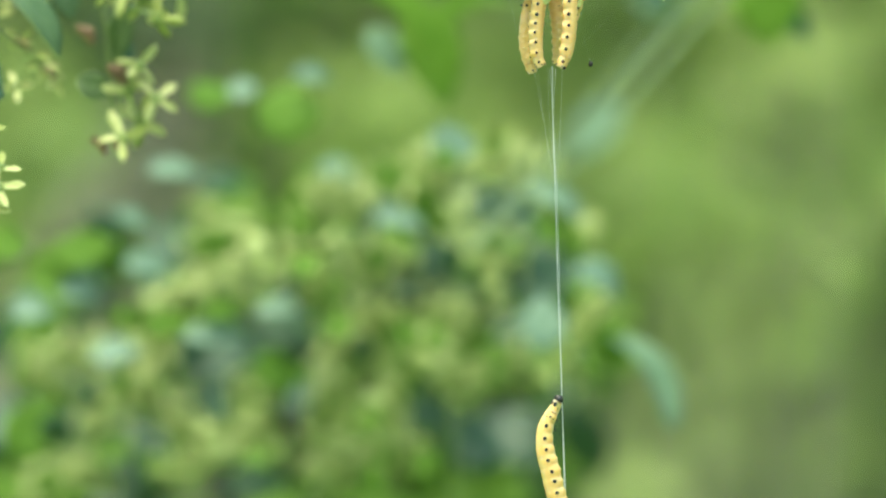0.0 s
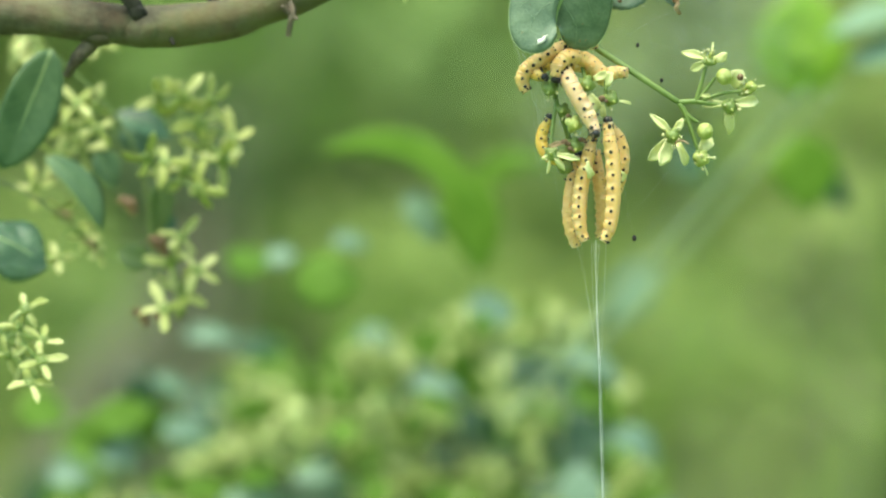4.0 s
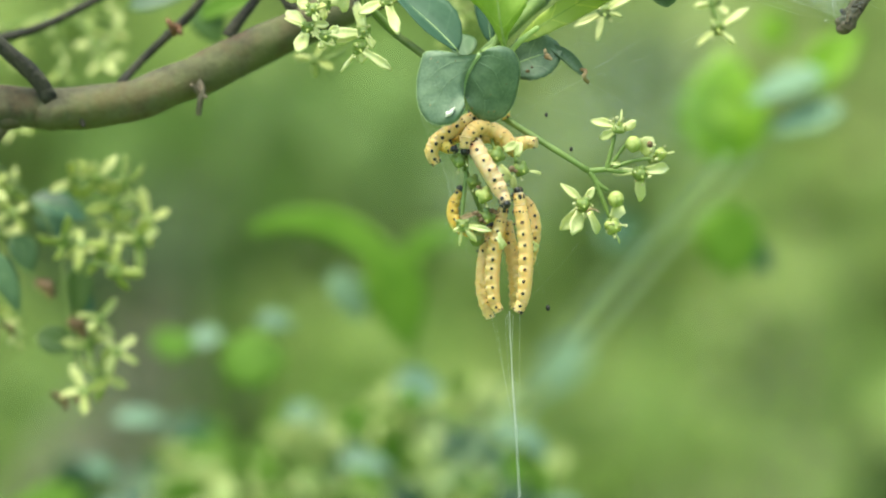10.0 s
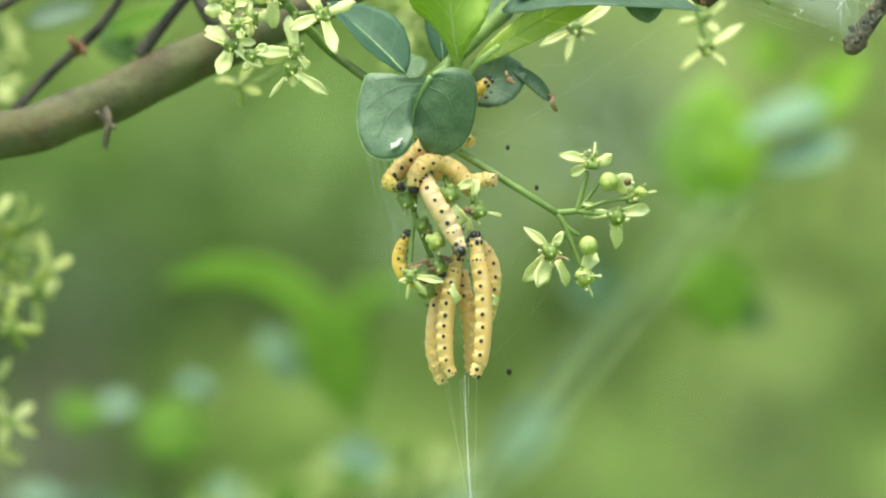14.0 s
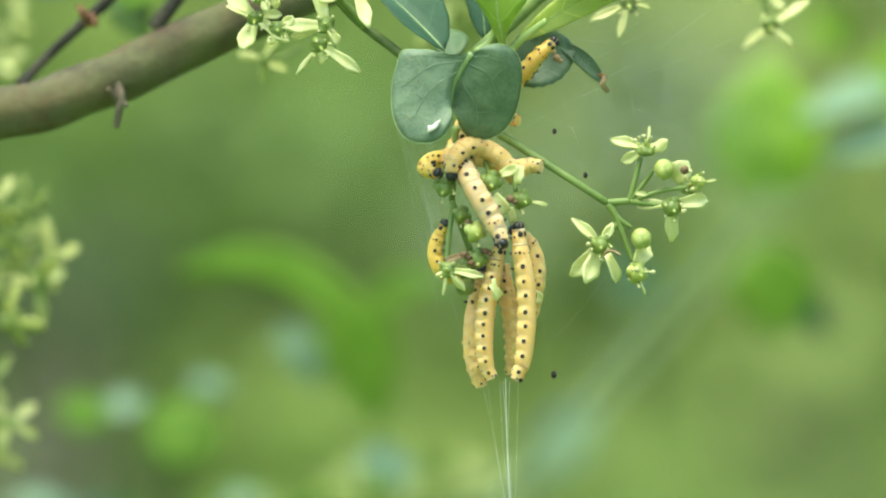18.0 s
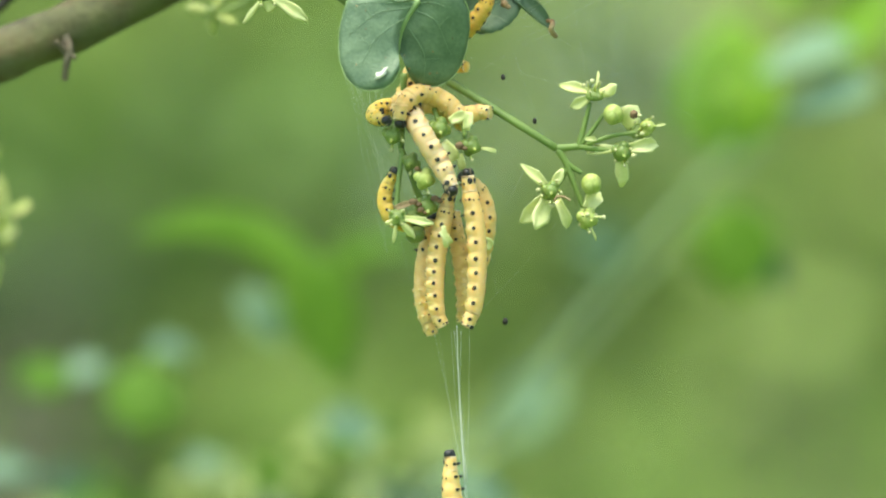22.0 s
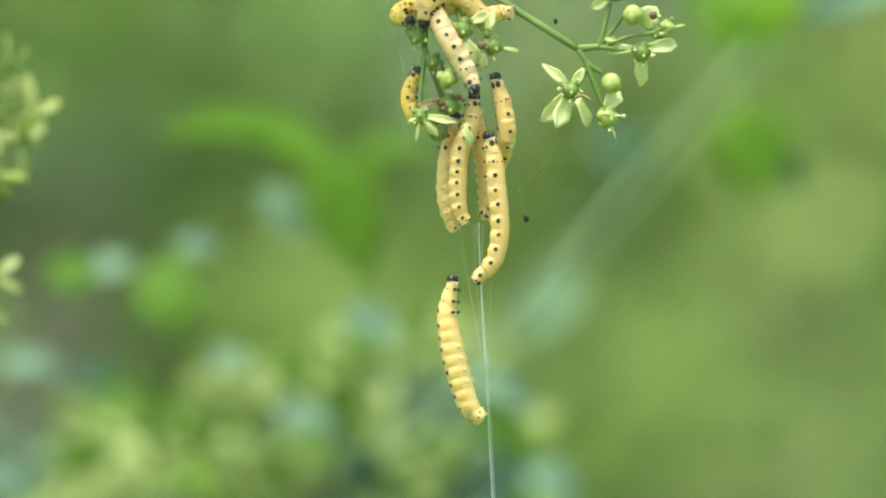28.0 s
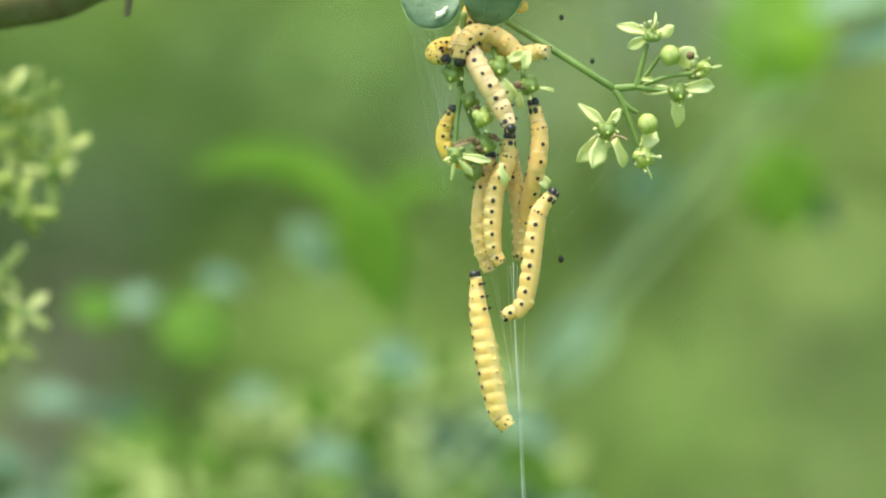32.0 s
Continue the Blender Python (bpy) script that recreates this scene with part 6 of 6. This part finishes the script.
# ---- the shrub behind ----
def back_shrub():
    """A soft shrub behind the twig: leaves as parts, blossom in small clusters."""
    rng = random.Random(21)
    D = 0.24
    sh = thing("spindle_shrub", "blurred flowering spindle shrub, pale leaves with painted sheen, dark leaves filling gaps", "shrub", at=S(600, 1500, D))
    for pts, r in (([(600, 9000), (620, 3000), (600, 1500), (560, 1150), (480, 900)], 0.006), ([(600, 1600), (760, 1200), (840, 900), (860, 720)], 0.003), ([(600, 1500), (380, 1200), (250, 950), (150, 850)], 0.003), ([(760, 1300), (1000, 1100), (1130, 950)], 0.002), ([(560, 1150), (640, 900), (700, 780)], 0.0015), ([(480, 1000), (520, 800), (560, 690)], 0.001)):
        stalk(sh, [S(x, y, D + 0.10) for x, y in pts], r * 0.7, r * 0.3, M_TWIG, 8, "stem", 0.2, 24)
    meshes = {m: [Shape().blade(1.0, 0.56 + 0.08 * k, ovate, 8, 4, 0.01, 0.4 + 0.3 * k, 0.25, 0.04).mesh("shrub_leaf", m) for k in range(3)] for m in (M_BACKLEAF, M_BACKDARK, M_BACKSHEEN)}

    def put(x, y, size, ang, m, n=(0, -0.8, 0.5), w=D, wide=1.15):
        c = S(x, y, w)
        d = Vector((math.cos(ang), 0.1, math.sin(ang)))
        part("leaf", rng.choice(meshes[m]), sh, m=facing(c - d * size / 2 - sh.location, c + d - sh.location, n) @ Matrix.Diagonal((size, size * wide, size, 1)))

    G, K, P = M_BACKLEAF, M_BACKDARK, M_BACKSHEEN
    green = ((424, 614, 0.008, 1.2, 1.4), (564, 644, 0.0125, 1.6, 1.5), (204, 894, 0.013, 0.4, 1.0), (113, 1212, 0.013, 1.0, 1.2), (553, 1102, 0.011, 0.2, 1.0), (70, 880, 0.011, 0.5, 1.0), (449, 999, 0.009, 0.3, 1.0), (1140, 1070, 0.011, -1.0, 0.8),
             (353, 1022, 0.010, 0.2, 1.0), (744, 765, 0.007, 0.0, 1.0), (613, 852, 0.011, 0.1, 0.7), (1053, 846, 0.009, 0.3, 1.0), (160, 920, 0.010, 0.2, 1.0))
    # dark leaves set deeper, some painting the shaded holes between the others
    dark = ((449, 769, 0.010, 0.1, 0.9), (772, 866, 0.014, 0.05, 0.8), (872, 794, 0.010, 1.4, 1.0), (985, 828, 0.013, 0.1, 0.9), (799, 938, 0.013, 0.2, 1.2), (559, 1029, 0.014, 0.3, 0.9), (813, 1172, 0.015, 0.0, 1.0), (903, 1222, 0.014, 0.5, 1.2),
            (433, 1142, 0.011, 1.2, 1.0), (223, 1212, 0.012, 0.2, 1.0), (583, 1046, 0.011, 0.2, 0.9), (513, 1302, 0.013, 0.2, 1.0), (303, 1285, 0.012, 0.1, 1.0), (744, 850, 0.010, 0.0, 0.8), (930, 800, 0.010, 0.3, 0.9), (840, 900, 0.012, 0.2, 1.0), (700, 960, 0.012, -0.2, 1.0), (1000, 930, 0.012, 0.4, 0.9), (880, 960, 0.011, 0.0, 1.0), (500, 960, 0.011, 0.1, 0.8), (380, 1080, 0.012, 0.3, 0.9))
    # pale leaves: their sky sheen is in the colour
    pale = ((485, 606, 0.0062, 0.6, 1.1), (609, 580, 0.0075, 0.1, 0.8), (364, 749, 0.010, 0.1, 0.8), (664, 749, 0.009, 0.0, 0.9), (859, 699, 0.0095, 0.3, 1.3), (294, 839, 0.0075, -0.3, 0.9), (329, 914, 0.0115, 0.1, 0.7), (114, 989, 0.009, 0.6, 1.1))
    pale += ((199, 962, 0.009, 0.2, 0.8), (549, 994, 0.009, 0.2, 0.8), (764, 836, 0.010, 0.0, 0.8), (1052, 800, 0.013, -0.3, 0.6), (1129, 934, 0.012, -0.2, 0.8), (1019, 1018, 0.0110, 1.5, 1.4), (433, 1042, 0.011, 0.1, 0.8),
             (263, 1072, 0.010, 0.3, 1.0))
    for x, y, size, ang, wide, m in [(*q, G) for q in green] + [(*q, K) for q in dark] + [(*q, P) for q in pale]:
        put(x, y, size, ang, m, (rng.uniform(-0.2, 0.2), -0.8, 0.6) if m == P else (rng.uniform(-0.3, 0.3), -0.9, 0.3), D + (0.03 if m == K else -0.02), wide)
    # filling behind; its dark leaves paint the shade in the gaps
    for _ in range(150):
        a, q = rng.uniform(0, 6.28), rng.random() ** 0.6
        x, y = 600 + 570 * q * math.cos(a), 1150 + 400 * q * math.sin(a)
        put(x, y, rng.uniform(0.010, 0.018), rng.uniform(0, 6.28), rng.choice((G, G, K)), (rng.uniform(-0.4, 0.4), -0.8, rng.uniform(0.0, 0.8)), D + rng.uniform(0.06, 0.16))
    top = ((969, 744, 50), (949, 876, 52), (669, 796, 58), (779, 744, 46), (839, 744, 34), (439, 864, 70), (452, 914, 60), (359, 994, 55), (639, 914, 60), (719, 914, 48), (779, 1014, 55), (669, 1074, 60), (869, 1014, 48), (119, 1094, 50), (219, 1074, 48), (299, 1044, 48))
    low = ((1113, 1008, 42), (153, 1102, 55), (283, 1142, 55), (363, 1192, 50), (673, 1102, 55), (813, 1092, 50), (193, 1272, 50), (523, 1222, 50), (703, 1262, 50), (613, 936, 60), (453, 940, 60), (553, 892, 60), (873, 834, 36), (913, 916, 42), (673, 806, 46), (753, 890, 32))
    rest = ((1073, 872, 34), (833, 1022, 52), (743, 1032, 52), (643, 1172, 50), (983, 1092, 42), (1073, 1104, 46), (383, 1272, 50), (113, 1302, 50), (613, 1282, 50), (330, 1100, 44), (500, 1150, 48), (880, 1120, 44), (740, 1140, 48), (240, 1180, 44), (780, 1240, 46), (450, 1230, 46))
    for x, y, r in top + low + rest:
        k = r / UNIT * 0.5
        q = Shape()
        knots = [Vector((rng.gauss(0, k), rng.gauss(0, 0.006), rng.gauss(0, k * 0.8))) for _ in range(int(4 + r * 0.14))]
        for _ in range(int(10 + r * 0.65)):
            p = rng.choice(knots) + Vector((rng.gauss(0, 0.0006), rng.gauss(0, 0.0006), rng.gauss(0, 0.0006)))
            m = Euler((rng.uniform(0, 6), rng.uniform(0, 6), rng.uniform(0, 6))).to_matrix()
            o = [p + m @ Vector(v) for v in ((0, 0, 0), (0.002, 0.0011, 0.0003), (0.0046, 0, 0), (0.002, -0.0011, 0.0003), (0.002, 0, -0.0003))]
            q.add(o, [(0, 1, 2), (0, 2, 3), (0, 4, 1), (1, 4, 2), (2, 4, 3), (3, 4, 0)])
        for _ in range(2):
            put(x + rng.gauss(0, r * 0.7), y + rng.gauss(0, r * 0.6), rng.uniform(0.004, 0.0075), rng.uniform(0, 6.28), rng.choice((G, G, G, G, K)), (rng.uniform(-0.4, 0.4), -0.8, rng.uniform(0.0, 0.8)), D + rng.uniform(-0.03, 0.03))
        tagged(part("blossom", q.mesh("blossom", M_BACKPETAL), sh, m=Matrix.Translation(S(x, y, D + rng.uniform(-0.02, 0.05)) - sh.location)), kind="stuff")
    return sh


back_shrub()

# bright shoots behind, on the other side of the twig
D2 = 0.24
shoots = thing("bright_shoots", "blurred bright green young shoots, some leaves with painted sky sheen", "shrub", at=S(1200, 1200, D2))
stalk(shoots, [S(840, 3000, D2), S(860, 1500, D2), S(850, 800, D2), S(830, 560, D2), S(790, 480, D2)], 0.0006, 0.0004, M_STALK, 8, "stem")
for dx, r in ((-14, 0.00052), (34, 0.00030), (-54, 0.00014)):
    stalk(shoots, [S(900 + dx, 900, 0.19), S(1070 + dx, 705, 0.19), S(1250 + dx, 500, 0.19), S(1345 + dx, 395, 0.19), S(1430 + dx, 305, 0.19)], r, r * 0.6, M_HAZEL, 8, "stem")
for a, b, wd, n, m, bend, w in (
        ((792, 450), (846, 640), 0.0108, (0, -0.85, 0.45), M_VIVID, 0.3, -0.02),
        ((1395, 325), (1412, 120), 0.0165, (0, -0.9, 0.2), M_BRIGHT, 0.3, 0), ((1480, 250), (1360, 190), 0.0100, (0.2, -0.9, 0.1), M_BRIGHT, 0.3, 0), ((1590, 165), (1445, 215), 0.0068, (0, -0.7, 0.7), M_MINT, 0.4, -0.03), ((1620, 228), (1485, 268), 0.0070, (0, -0.8, 0.6), M_MINT, 0.4, -0.03),
        ((1550, 190), (1650, 90), 0.0080, (0, -0.9, 0.3), M_BRIGHT, 0.4, 0), ((1470, 60), (1520, 110), 0.0060, (0, -0.9, 0.2), M_BRIGHT, 0.4, 0.05),
        ((706, 500), (766, 588), 0.0066, (0.2, -0.85, 0.4), M_MINT, 0.3, -0.02), ((1405, 390), (1420, 530), 0.0120, (0, -0.9, 0.2), M_VIVID, 0.3, 0), ((1420, 440), (1490, 520), 0.0055, (0.1, -0.9, 0.1), M_BACKDARK, 0.3, 0.02),
        ((1150, 625), (1070, 725), 0.0075, (0, -0.8, 0.4), M_MINT, 0.3, 0.10), ((1180, 420), (1250, 460), 0.0080, (0, -0.8, 0.4), M_BACKDARK, 0.3, 0.1)):
    leaf(shoots, S(*a, D2 + w), S(*b, D2 + w), wd, n, m, bend, 0.2, 0.02, 0.0, rib=False, nx=10)


def arching_leaf(parent, pts, width, tilt, material):
    """A narrow leaf that arches along a line; tilt leans its face towards the sky."""
    sp = shift(parent, *curve(pts, 25))
    v, f = [], []
    for i, p in enumerate(sp):
        s = i / 24
        t = (sp[min(i + 1, 24)] - sp[max(i - 1, 0)]).normalized()
        across = (t.cross(Vector((0, -1, tilt)))).normalized()
        face = across.cross(t).normalized()
        hw = width / 2 * max(0.03, math.sin(math.pi * s ** 0.8) ** 0.7)
        for j in range(5):
            q = j / 2 - 1
            v.append(p + across * (q * hw) + face * (0.2 * hw * abs(q)))
        for j in range(4, -1, -1):
            q = j / 2 - 1
            v.append(p + across * (q * hw) + face * (0.2 * hw * abs(q) - 0.0003))
    for i in range(24):
        for j in range(10):
            j2 = (j + 1) % 10
            f.append((i * 10 + j, i * 10 + j2, i * 10 + 10 + j2, i * 10 + 10 + j))
    return part("leaf", Shape().add(v, f).mesh("arching_leaf", material), parent, "long arching leaf")


arching_leaf(shoots, [S(x, y, D2 - 0.03) for x, y in ((838, 556), (800, 484), (730, 426), (646, 408), (556, 424))], 0.0058, 0.15, M_VIVID)
arching_leaf(shoots, [S(x, y, D2 - 0.02) for x, y in ((1248, 1208), (1241, 1155), (1220, 1102), (1180, 1062), (1135, 1045))], 0.0048, 0.5, M_MINT)
arching_leaf(shoots, [S(x, y, D2 + 0.02) for x, y in ((822, 520), (842, 474), (884, 442), (925, 438), (965, 450))], 0.0042, 0.15, M_VIVID)


# ---- movement ----
def motions():
    for ob, rows in MOVERS:
        walk(ob, rows)


motions()
